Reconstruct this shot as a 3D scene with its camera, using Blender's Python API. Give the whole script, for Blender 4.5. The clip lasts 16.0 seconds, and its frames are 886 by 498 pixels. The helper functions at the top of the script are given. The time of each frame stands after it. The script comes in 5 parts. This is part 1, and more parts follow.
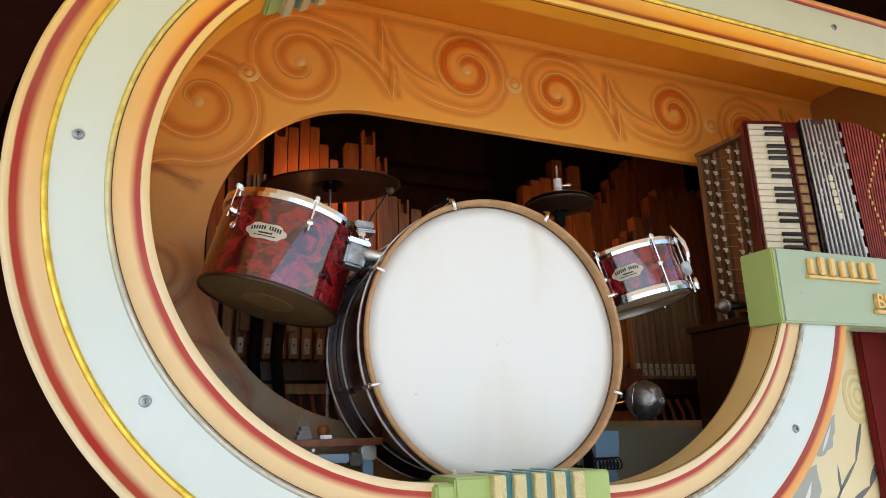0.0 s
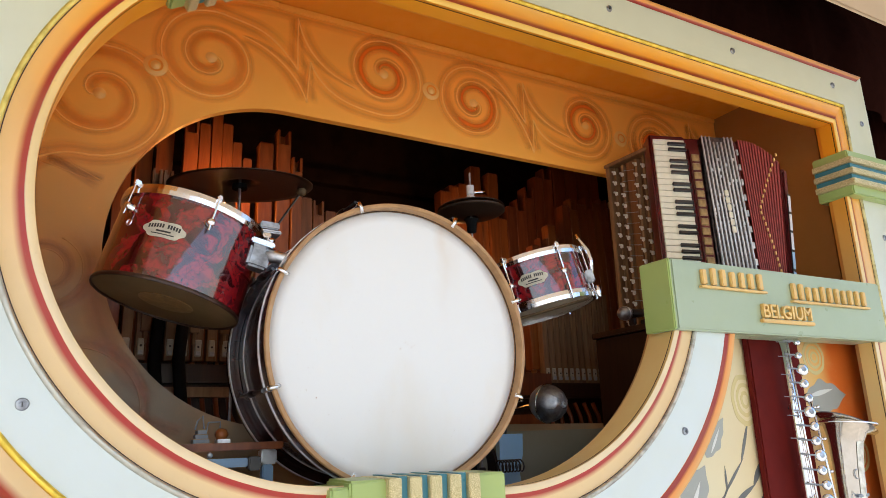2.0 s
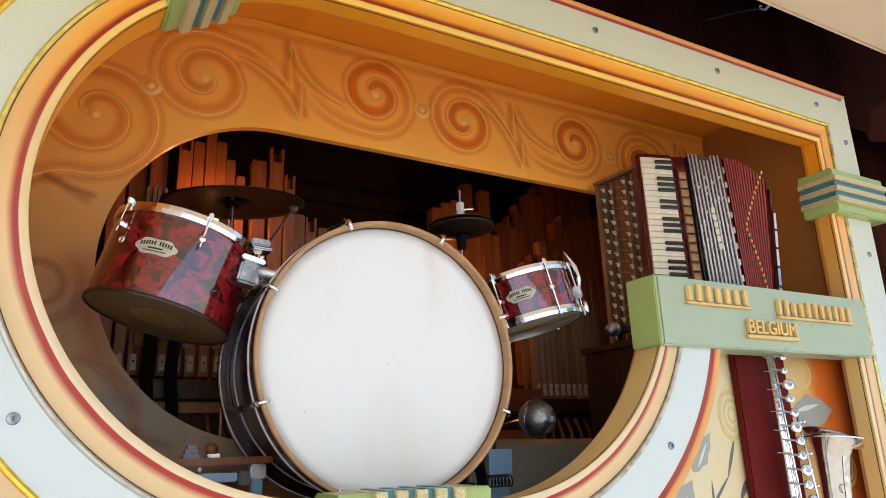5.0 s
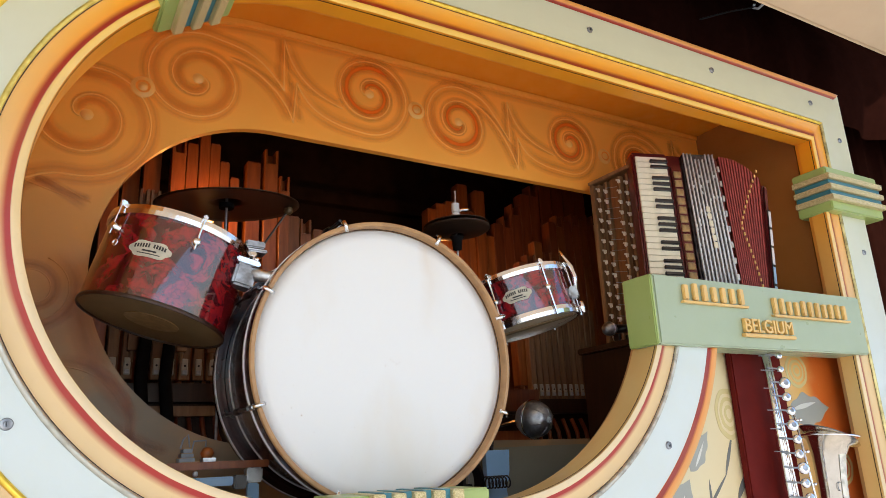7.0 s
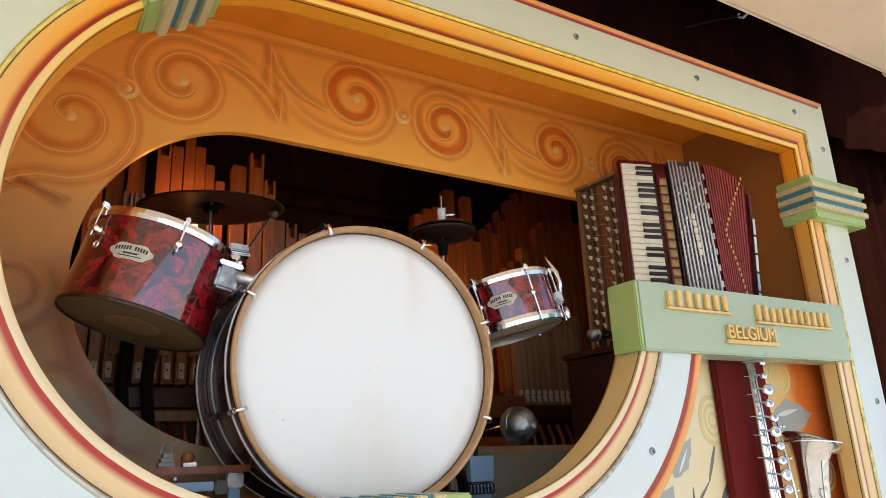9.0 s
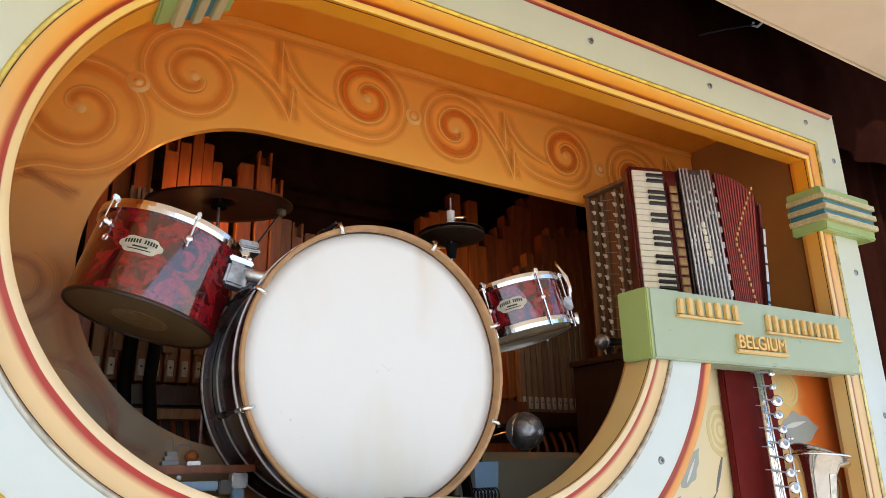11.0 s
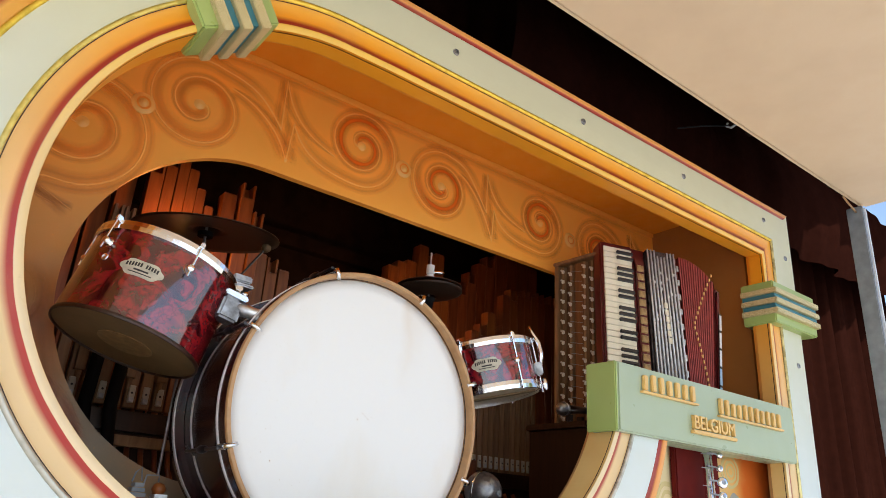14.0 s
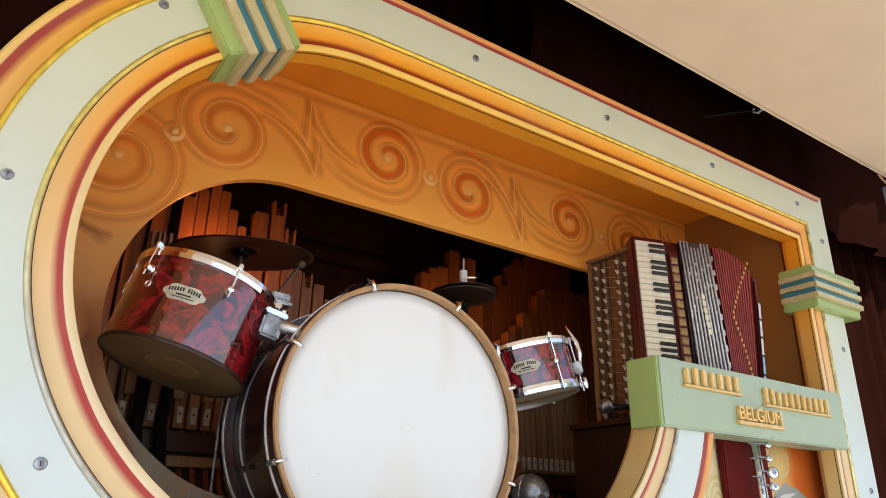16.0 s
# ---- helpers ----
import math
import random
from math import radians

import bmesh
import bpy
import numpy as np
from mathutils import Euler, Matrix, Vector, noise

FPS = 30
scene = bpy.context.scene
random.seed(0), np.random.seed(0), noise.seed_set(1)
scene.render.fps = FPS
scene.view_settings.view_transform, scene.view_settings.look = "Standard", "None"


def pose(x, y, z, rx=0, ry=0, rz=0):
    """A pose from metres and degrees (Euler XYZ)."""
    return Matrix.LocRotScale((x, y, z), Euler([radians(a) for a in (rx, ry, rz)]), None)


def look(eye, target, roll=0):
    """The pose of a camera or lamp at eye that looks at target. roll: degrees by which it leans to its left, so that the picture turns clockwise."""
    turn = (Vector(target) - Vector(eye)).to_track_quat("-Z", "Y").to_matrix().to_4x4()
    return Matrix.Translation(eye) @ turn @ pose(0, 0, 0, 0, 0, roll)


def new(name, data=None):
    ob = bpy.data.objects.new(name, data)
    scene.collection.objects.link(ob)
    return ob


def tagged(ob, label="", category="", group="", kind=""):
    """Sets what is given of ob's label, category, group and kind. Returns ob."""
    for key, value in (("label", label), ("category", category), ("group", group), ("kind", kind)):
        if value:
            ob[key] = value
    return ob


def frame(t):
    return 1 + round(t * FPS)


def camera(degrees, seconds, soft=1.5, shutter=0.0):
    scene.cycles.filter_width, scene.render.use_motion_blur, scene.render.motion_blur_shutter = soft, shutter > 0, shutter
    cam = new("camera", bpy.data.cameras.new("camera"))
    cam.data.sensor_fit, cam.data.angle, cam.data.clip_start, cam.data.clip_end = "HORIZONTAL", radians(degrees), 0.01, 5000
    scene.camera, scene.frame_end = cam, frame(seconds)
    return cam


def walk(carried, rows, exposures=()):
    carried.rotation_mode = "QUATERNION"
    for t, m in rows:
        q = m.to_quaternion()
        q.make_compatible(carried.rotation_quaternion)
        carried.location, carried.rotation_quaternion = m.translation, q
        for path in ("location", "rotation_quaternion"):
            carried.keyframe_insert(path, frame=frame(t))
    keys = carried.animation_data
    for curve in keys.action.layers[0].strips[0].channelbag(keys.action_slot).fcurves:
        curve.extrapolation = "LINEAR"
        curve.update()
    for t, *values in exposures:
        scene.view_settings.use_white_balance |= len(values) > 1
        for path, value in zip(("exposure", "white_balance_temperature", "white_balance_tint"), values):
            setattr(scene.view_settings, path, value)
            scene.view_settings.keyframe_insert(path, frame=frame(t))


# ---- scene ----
cam = camera(64.7, 16.0, soft=0.45)
EXPOSURE, SKY, SUN, LAMP = 0.98, 0.145, 3.2, 0.75
PATH = [
    (0, (-0.709, -1.181, 1.512), (0.061, 0.593, 2.021), -1.7),
    (0.5, (-0.691, -1.178, 1.514), (0.21, 0.536, 2.013), -1.8),
    (1, (-0.679, -1.194, 1.516), (0.27, 0.481, 2.06), -2.0),
    (1.5, (-0.674, -1.208, 1.514), (0.275, 0.467, 2.059), -1.9),
    (2, (-0.67, -1.211, 1.51), (0.282, 0.472, 2.022), -1.9),
    (2.5, (-0.669, -1.219, 1.507), (0.271, 0.472, 2.012), -1.9),
    (3, (-0.66, -1.235, 1.505), (0.29, 0.45, 2.013), -2.0),
    (3.5, (-0.659, -1.24, 1.504), (0.315, 0.431, 2.014), -2.0),
    (4, (-0.66, -1.247, 1.507), (0.321, 0.414, 2.032), -2.0),
    (4.5, (-0.666, -1.245, 1.504), (0.289, 0.424, 2.054), -1.9),
    (7, (-0.666, -1.235, 1.506), (0.303, 0.423, 2.063), -2.5),
    (7.5, (-0.664, -1.236, 1.502), (0.307, 0.425, 2.049), -2.6),
    (8, (-0.667, -1.233, 1.502), (0.286, 0.438, 2.049), -2.8),
    (8.5, (-0.659, -1.237, 1.496), (0.301, 0.43, 2.044), -2.6),
    (9, (-0.656, -1.236, 1.502), (0.339, 0.402, 2.076), -2.4),
    (9.2, (-0.648, -1.238, 1.504), (0.351, 0.398, 2.076), -2.6),
    (11.3, (-0.686, -1.2, 1.497), (0.322, 0.42, 2.096), -0.7),
    (11.5, (-0.71, -1.199, 1.507), (0.329, 0.401, 2.107), -0.7),
    (12, (-0.761, -1.18, 1.5), (0.318, 0.389, 2.11), -0.9),
    (12.5, (-0.784, -1.183, 1.501), (0.303, 0.366, 2.15), -0.3),
    (13, (-0.804, -1.191, 1.508), (0.279, 0.349, 2.183), -0.0),
    (13.5, (-0.806, -1.179, 1.502), (0.269, 0.36, 2.191), 1.0),
    (14, (-0.8, -1.174, 1.502), (0.316, 0.322, 2.223), 3.7),
    (14.5, (-0.817, -1.171, 1.5), (0.263, 0.352, 2.219), 2.7),
    (15, (-0.821, -1.175, 1.5), (0.2, 0.392, 2.209), 1.7),
    (15.5, (-0.818, -1.17, 1.503), (0.208, 0.401, 2.194), -0.3),
    (16, (-0.815, -1.18, 1.504), (0.232, 0.361, 2.231), 1.0),
]
walk(cam, [(t, look(eye, target, roll)) for t, eye, target, roll in PATH], exposures=[(0.0, EXPOSURE, 6500, 8), (0.5, EXPOSURE, 6500, 11), (16.0, EXPOSURE, 6500, 11)])

# ---- world, sun, lamp ----
world = bpy.data.worlds.new("sky")
scene.world = world
world.use_nodes = True
sky = world.node_tree.nodes.new("ShaderNodeTexSky")
sky.sky_type, sky.sun_disc = "NISHITA", False
sky.sun_elevation, sky.sun_rotation = radians(50), radians(200)
world.node_tree.nodes["Background"].inputs["Strength"].default_value = SKY
world.node_tree.links.new(sky.outputs[0], world.node_tree.nodes["Background"].inputs[0])
sun = new("sun", bpy.data.lights.new("sun", "SUN"))
sun.data.energy, sun.data.angle, sun.data.color = SUN, radians(0.5), (1.0, 0.96, 0.90)
sun.matrix_world = look((-1.4, -4.6, 6.0), (0, 0, 0))


# ---- materials ----
def shader(name, rough=0.5, metal=0.0, coat=0.0):
    m = bpy.data.materials.new(name)
    m.use_nodes = True
    b = m.node_tree.nodes["Principled BSDF"]
    b.inputs["Roughness"].default_value, b.inputs["Metallic"].default_value = rough, metal
    b.inputs["Coat Weight"].default_value, b.inputs["Coat Roughness"].default_value = coat, 0.08
    return m, m.node_tree.nodes, m.node_tree.links, b


def noise_tex(n, l, scale, detail=4.0, stretch=(1, 1, 1)):
    co = n.new("ShaderNodeTexCoord")
    mp = n.new("ShaderNodeMapping")
    mp.inputs["Scale"].default_value = stretch
    tx = n.new("ShaderNodeTexNoise")
    tx.inputs["Scale"].default_value, tx.inputs["Detail"].default_value = scale, detail
    l.new(co.outputs["Object"], mp.inputs[0])
    l.new(mp.outputs[0], tx.inputs["Vector"])
    return tx


def ramp(n, l, source, stops):
    r = n.new("ShaderNodeValToRGB")
    e = r.color_ramp.elements
    while len(e) < len(stops):
        e.new(0.5)
    for k, (p, c) in zip(e, stops):
        k.position, k.color = p, (*c, 1)
    l.new(source, r.inputs[0])
    return r


def mix(n, l, a, b, factor, kind="MIX"):
    x = n.new("ShaderNodeMix")
    x.data_type, x.blend_type = "RGBA", kind
    for sock, v in ((x.inputs["Factor"], factor), (x.inputs["A"], a), (x.inputs["B"], b)):
        if isinstance(v, (int, float)):
            sock.default_value = v
        elif isinstance(v, tuple):
            sock.default_value = (*v, 1)
        else:
            l.new(v, sock)
    return x.outputs["Result"]


def bump(n, l, b, height, strength, distance=0.002):
    k = n.new("ShaderNodeBump")
    k.inputs["Strength"].default_value, k.inputs["Distance"].default_value = strength, distance
    l.new(height, k.inputs["Height"])
    l.new(k.outputs[0], b.inputs["Normal"])


def dirty(n, l, colour, dirt, amount=0.35):
    """A colour with broad soft stains and fine specks of wear."""
    big = ramp(n, l, noise_tex(n, l, 5, 5).outputs[0], [(0.42, (0, 0, 0)), (0.75, (1, 1, 1))])
    fine = ramp(n, l, noise_tex(n, l, 140, 3).outputs[0], [(0.66, (0, 0, 0)), (0.78, (1, 1, 1))])
    a = mix(n, l, colour, dirt, 0.0)
    f = n.new("ShaderNodeMath")
    f.operation = "MULTIPLY_ADD"
    l.new(big.outputs[0], f.inputs[0])
    f.inputs[1].default_value = amount
    g = n.new("ShaderNodeMath")
    g.operation = "MULTIPLY"
    l.new(fine.outputs[0], g.inputs[0])
    g.inputs[1].default_value = amount * 0.6
    l.new(g.outputs[0], f.inputs[2])
    l.new(f.outputs[0], a.node.inputs["Factor"])
    return a


def height(n, l, z0, z1):
    """0 at z0 and 1 at z1, with a cloudy edge: puts how light changes with height into colour."""
    co = n.new("ShaderNodeTexCoord")
    sep = n.new("ShaderNodeSeparateXYZ")
    l.new(co.outputs["Object"], sep.inputs[0])
    w = n.new("ShaderNodeMath")
    w.operation = "MULTIPLY_ADD"
    l.new(noise_tex(n, l, 4, 3).outputs[0], w.inputs[0])
    w.inputs[1].default_value = 0.25
    l.new(sep.outputs[2], w.inputs[2])
    k = n.new("ShaderNodeMapRange")
    k.inputs["From Min"].default_value, k.inputs["From Max"].default_value = z0 + 0.12, z1 + 0.12
    l.new(w.outputs[0], k.inputs["Value"])
    return k.outputs[0]


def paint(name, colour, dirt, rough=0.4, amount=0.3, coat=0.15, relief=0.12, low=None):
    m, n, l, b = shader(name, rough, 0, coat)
    # low: colour lower down, with the different light there painted in
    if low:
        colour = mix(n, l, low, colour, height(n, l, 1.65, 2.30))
    l.new(dirty(n, l, colour, dirt, amount), b.inputs["Base Color"])
    bump(n, l, b, noise_tex(n, l, 60, 6).outputs[0], relief, 0.002)
    rr = ramp(n, l, noise_tex(n, l, 22, 4).outputs[0], [(0.3, (rough * 0.75,) * 3), (0.7, (min(1, rough * 1.3),) * 3)])
    l.new(rr.outputs[0], b.inputs["Roughness"])
    return m


def across(name, stops, rough=0.38, dirt=(0.45, 0.3, 0.14), amount=0.22, low=None):
    """Airbrushed paint whose colour changes across a moulding, along its own second coordinate."""
    m, n, l, b = shader(name, rough, 0, 0.2)
    uv = n.new("ShaderNodeUVMap")
    uv.uv_map = "across"
    sep = n.new("ShaderNodeSeparateXYZ")
    l.new(uv.outputs[0], sep.inputs[0])
    wob = n.new("ShaderNodeMath")
    wob.operation = "MULTIPLY_ADD"
    nz = noise_tex(n, l, 12, 3)
    l.new(nz.outputs[0], wob.inputs[0])
    wob.inputs[1].default_value = 0.06
    l.new(sep.outputs[1], wob.inputs[2])
    r = ramp(n, l, wob.outputs[0], stops)
    top = r.outputs[0]
    # a second set of stops lower down imitates the cooler light there
    if low:
        top = mix(n, l, ramp(n, l, wob.outputs[0], low).outputs[0], top, height(n, l, 1.75, 2.35))
    l.new(dirty(n, l, top, dirt, amount), b.inputs["Base Color"])
    bump(n, l, b, noise_tex(n, l, 70, 6).outputs[0], 0.1, 0.002)
    return m


def wood(name, dark, light, rough=0.5, scale=9, stretch=(6, 6, 0.6), vary=0.35):
    m, n, l, b = shader(name, rough, 0, 0.05)
    tx = noise_tex(n, l, scale, 8, stretch)
    tx.inputs["Distortion"].default_value = 0.8
    c = ramp(n, l, tx.outputs[0], [(0.3, dark), (0.7, light)])
    info = n.new("ShaderNodeObjectInfo")
    k = ramp(n, l, info.outputs["Random"], [(0, (1 - vary,) * 3), (1, (1, 1, 1))])
    l.new(mix(n, l, c.outputs[0], k.outputs[0], 1.0, "MULTIPLY"), b.inputs["Base Color"])
    bump(n, l, b, tx.outputs[0], 0.25, 0.001)
    return m


def metal(name, colour, rough, spots=0.25, relief=0.05):
    m, n, l, b = shader(name, rough, 1.0)
    tx = noise_tex(n, l, 45, 6)
    l.new(ramp(n, l, tx.outputs[0], [(0.35, tuple(c * (1 - spots) for c in colour)), (0.6, colour)]).outputs[0], b.inputs["Base Color"])
    l.new(ramp(n, l, tx.outputs[0], [(0.3, (min(1, rough * 2.2),) * 3), (0.62, (rough,) * 3)]).outputs[0], b.inputs["Roughness"])
    bump(n, l, b, noise_tex(n, l, 160, 3).outputs[0], relief, 0.001)
    return m


def glitter(name, a, c):
    m, n, l, b = shader(name, 0.4, 0.25)
    v = n.new("ShaderNodeTexVoronoi")
    v.inputs["Scale"].default_value = 1100
    co = n.new("ShaderNodeTexCoord")
    l.new(co.outputs["Object"], v.inputs["Vector"])
    r = ramp(n, l, v.outputs["Color"], [(0.2, a), (0.8, c)])
    l.new(r.outputs[0], b.inputs["Base Color"])
    bump(n, l, b, v.outputs["Color"], 0.7, 0.002)
    return m


def pearl(name):
    """Dark red marbled celluloid wrap of a drum shell, under a clear gloss."""
    m, n, l, b = shader(name, 0.18, 0, 1.0)
    tx = noise_tex(n, l, 15, 3)
    tx.inputs["Distortion"].default_value = 2.2
    b.inputs["Coat IOR"].default_value, b.inputs["Coat Roughness"].default_value = 1.75, 0.03
    c = ramp(n, l, tx.outputs[0], [(0.30, (0.012, 0.002, 0.005)), (0.43, (0.10, 0.004, 0.008)), (0.56, (0.30, 0.011, 0.015)), (0.70, (0.13, 0.006, 0.018))])
    ve = n.new("ShaderNodeTexVoronoi")
    ve.feature = "DISTANCE_TO_EDGE"
    ve.inputs["Scale"].default_value = 26
    co = n.new("ShaderNodeTexCoord")
    wp = noise_tex(n, l, 30, 4)
    l.new(mix(n, l, co.outputs["Object"], wp.outputs["Color"], 0.12), ve.inputs["Vector"])
    vein = ramp(n, l, ve.outputs["Distance"], [(0.0, (0.12, 0.08, 0.10)), (0.05, (0.7, 0.65, 0.65)), (0.10, (1, 1, 1))])
    l.new(mix(n, l, c.outputs[0], vein.outputs[0], 0.6, "MULTIPLY"), b.inputs["Base Color"])
    return m


def plain(name, colour, rough=0.5, vary=0.25, scale=25, coat=0.0, relief=0.1):
    m, n, l, b = shader(name, rough, 0, coat)
    tx = noise_tex(n, l, scale, 6)
    l.new(ramp(n, l, tx.outputs[0], [(0.3, tuple(c * (1 - vary) for c in colour)), (0.7, colour)]).outputs[0], b.inputs["Base Color"])
    bump(n, l, b, tx.outputs[0], relief, 0.002)
    return m


CREAM, TAN, ORANGE, RED = (0.88, 0.53, 0.09), (0.89, 0.42, 0.035), (0.89, 0.33, 0.008), (0.34, 0.020, 0.005)
# the moulding hues low down, away from the warm bounce, as colour
PALE, PEACH, ROSE = (0.80, 0.63, 0.38), (0.78, 0.55, 0.27), (0.40, 0.014, 0.010)
M_INNER = across("inner moulding paint", [(0.0, CREAM), (0.25, CREAM), (0.265, RED), (0.38, RED), (0.56, ORANGE), (1.0, TAN)], low=[(0.0, PALE), (0.27, PALE), (0.285, ROSE), (0.41, ROSE), (0.60, PEACH), (1.0, PEACH)])
M_OUTER = across("outer moulding paint", [(0.0, TAN), (0.4, TAN), (0.62, RED), (0.76, RED), (0.80, CREAM), (1.0, CREAM)], low=[(0.0, PEACH), (0.4, PEACH), (0.62, ROSE), (0.76, ROSE), (0.80, PALE), (1.0, PALE)])
M_EDGE = across("edge line paint", [(0.0, (0.82, 0.32, 0.05)), (0.10, (0.80, 0.27, 0.03)), (0.14, RED), (0.36, RED), (0.50, (0.80, 0.30, 0.05)), (1.0, (0.82, 0.44, 0.14))])
# upper hues carry the warm bounced light, low ones the cooler daylight
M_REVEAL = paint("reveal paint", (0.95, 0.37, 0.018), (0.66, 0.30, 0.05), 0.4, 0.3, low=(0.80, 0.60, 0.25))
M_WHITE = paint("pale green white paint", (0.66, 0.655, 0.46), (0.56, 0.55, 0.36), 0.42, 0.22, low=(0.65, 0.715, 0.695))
# low greys and darkens the panel: the alcove's shade put into its paint
M_PANEL = paint("ochre panel paint", (0.98, 0.45, 0.065), (0.98, 0.39, 0.04), 0.5, 0.4, 0.0, low=(0.31, 0.235, 0.145))
def airbrush(name, colour, strength):
    """Sprayed paint that thins out to nothing on both sides of a stroke."""
    m, n, l, bs = shader(name, 0.45)
    uv = n.new("ShaderNodeUVMap")
    uv.uv_map = "across"
    sep = n.new("ShaderNodeSeparateXYZ")
    l.new(uv.outputs[0], sep.inputs[0])
    r = ramp(n, l, sep.outputs[1], [(0.0, (0, 0, 0)), (0.3, (strength * 0.55,) * 3), (0.5, (strength,) * 3), (0.7, (strength * 0.55,) * 3), (1.0, (0, 0, 0))])
    r.color_ramp.interpolation = "EASE"
    f = n.new("ShaderNodeMath")
    f.operation = "MULTIPLY"
    k = ramp(n, l, noise_tex(n, l, 14, 4).outputs[0], [(0.25, (0.75,) * 3), (0.7, (1, 1, 1))])
    l.new(r.outputs[0], f.inputs[0])
    l.new(k.outputs[0], f.inputs[1])
    ends = ramp(n, l, sep.outputs[0], [(0.0, (0, 0, 0)), (0.16, (1, 1, 1)), (0.90, (1, 1, 1)), (1.0, (0.1,) * 3)])
    g = n.new("ShaderNodeMath")
    g.operation = "MULTIPLY"
    l.new(f.outputs[0], g.inputs[0])
    l.new(ends.outputs[0], g.inputs[1])
    l.new(g.outputs[0], bs.inputs["Alpha"])
    bs.inputs["Base Color"].default_value = (*colour, 1)
    return m


M_AIR = airbrush("sprayed orange", (0.95, 0.25, 0.010), 0.32)
M_AIR_DEEP = airbrush("sprayed deep orange", (0.97, 0.20, 0.005), 0.68)
M_RIDGE = paint("pale ochre carved line", (0.97, 0.54, 0.13), (0.95, 0.44, 0.07), 0.4, 0.4)
M_AIR_FAINT = airbrush("sprayed faded red", (0.55, 0.16, 0.06), 0.42)
# low is darker and greyer: shade on the curved wall painted in
M_SOFFIT = paint("soffit paint", (0.93, 0.33, 0.02), (0.84, 0.25, 0.012), 0.5, 0.4, low=(0.42, 0.30, 0.13))
M_FINGER = plain("aged ivory finger", (0.80, 0.75, 0.66), 0.45, 0.4, 60)
# near-white base imitates the sky's reflection in the grille's chrome
M_SILVER = plain("silver with painted brightness", (0.84, 0.85, 0.87), 0.25, 0.3, 50, 0.3)
M_SHELL = plain("dark maroon lacquer", (0.050, 0.012, 0.010), 0.22, 0.5, 12, 0.3)
M_GOLD = metal("gold leaf bead", (0.93, 0.66, 0.10), 0.29, 0.2, 0.2)
M_OLDGOLD = metal("worn silvery bead", (0.60, 0.57, 0.48), 0.38, 0.28, 0.3)
M_COLUMNGOLD = metal("rubbed pale gold bead", (0.66, 0.56, 0.26), 0.34, 0.35, 0.4)
M_WORNSKYGOLD = metal("rubbed gold bead with painted sky grey", (0.86, 0.70, 0.20), 0.34, 0.18, 0.4)
# the lower bead's grey imitates reflected sky, mixed into its colour
nodes_, links_ = M_WORNSKYGOLD.node_tree.nodes, M_WORNSKYGOLD.node_tree.links
base_ = nodes_["Principled BSDF"].inputs["Base Color"]
links_.new(mix(nodes_, links_, (0.56, 0.54, 0.46), base_.links[0].from_socket, height(nodes_, links_, 1.75, 2.05)), base_)
M_SAX = metal("aged silver plate", (0.70, 0.64, 0.54), 0.10, 0.12)
M_ENGRAVED = metal("frosted silver", (0.86, 0.82, 0.72), 0.45, 0.2, 0.3)
M_SIDE = paint("brown ochre paint", (0.42, 0.18, 0.04), (0.30, 0.12, 0.03), 0.5, 0.4)
M_GREEN = paint("sage green paint", (0.38, 0.48, 0.15), (0.26, 0.34, 0.09), 0.35, 0.3)
M_SIGN = paint("grey green sign paint", (0.39, 0.46, 0.31), (0.33, 0.40, 0.22), 0.35, 0.35)
M_BLUE = paint("teal blue paint", (0.05, 0.22, 0.27), (0.03, 0.14, 0.17), 0.35, 0.3)
M_GLITTER = glitter("gold glitter", (0.46, 0.36, 0.14), (0.94, 0.81, 0.46))
M_LETTER = paint("letter paint", (0.80, 0.52, 0.17), (0.55, 0.3, 0.08), 0.4, 0.35)
M_CURTAIN = plain("brown velvet", (0.021, 0.0062, 0.004), 1.0, 0.25, 30, 0, 0.4)
M_CANOPY = paint("cream canopy paint", (0.80, 0.61, 0.40), (0.64, 0.46, 0.29), 0.6, 0.3, 0.0)
M_STEEL = plain("grey painted steel", (0.30, 0.33, 0.36), 0.45, 0.3)
M_DARK = plain("dark stained board", (0.045, 0.021, 0.012), 0.75, 0.5, 12)
M_BROWN = wood("dark brown wood", (0.03, 0.011, 0.006), (0.06, 0.022, 0.01), 0.45)
M_PIPE = wood("varnished pipe wood", (0.22, 0.060, 0.012), (0.40, 0.125, 0.026), 0.4)
M_PIPE_DARK = wood("red brown pipe wood", (0.20, 0.048, 0.014), (0.34, 0.095, 0.026), 0.42)
M_SLAT = wood("pale pipe wood", (0.22, 0.11, 0.05), (0.36, 0.2, 0.09), 0.5)
M_RACK = wood("mid brown wood", (0.13, 0.05, 0.018), (0.24, 0.10, 0.035), 0.5)
M_PEARL = pearl("red pearl wrap")
M_CHROME = metal("chrome", (0.92, 0.94, 0.97), 0.10, 0.1)
M_ALU = metal("cast aluminium", (0.72, 0.74, 0.77), 0.32, 0.3)
M_BRASS = plain("tarnished dark cymbal bronze", (0.034, 0.020, 0.012), 0.45, 0.3, 12)
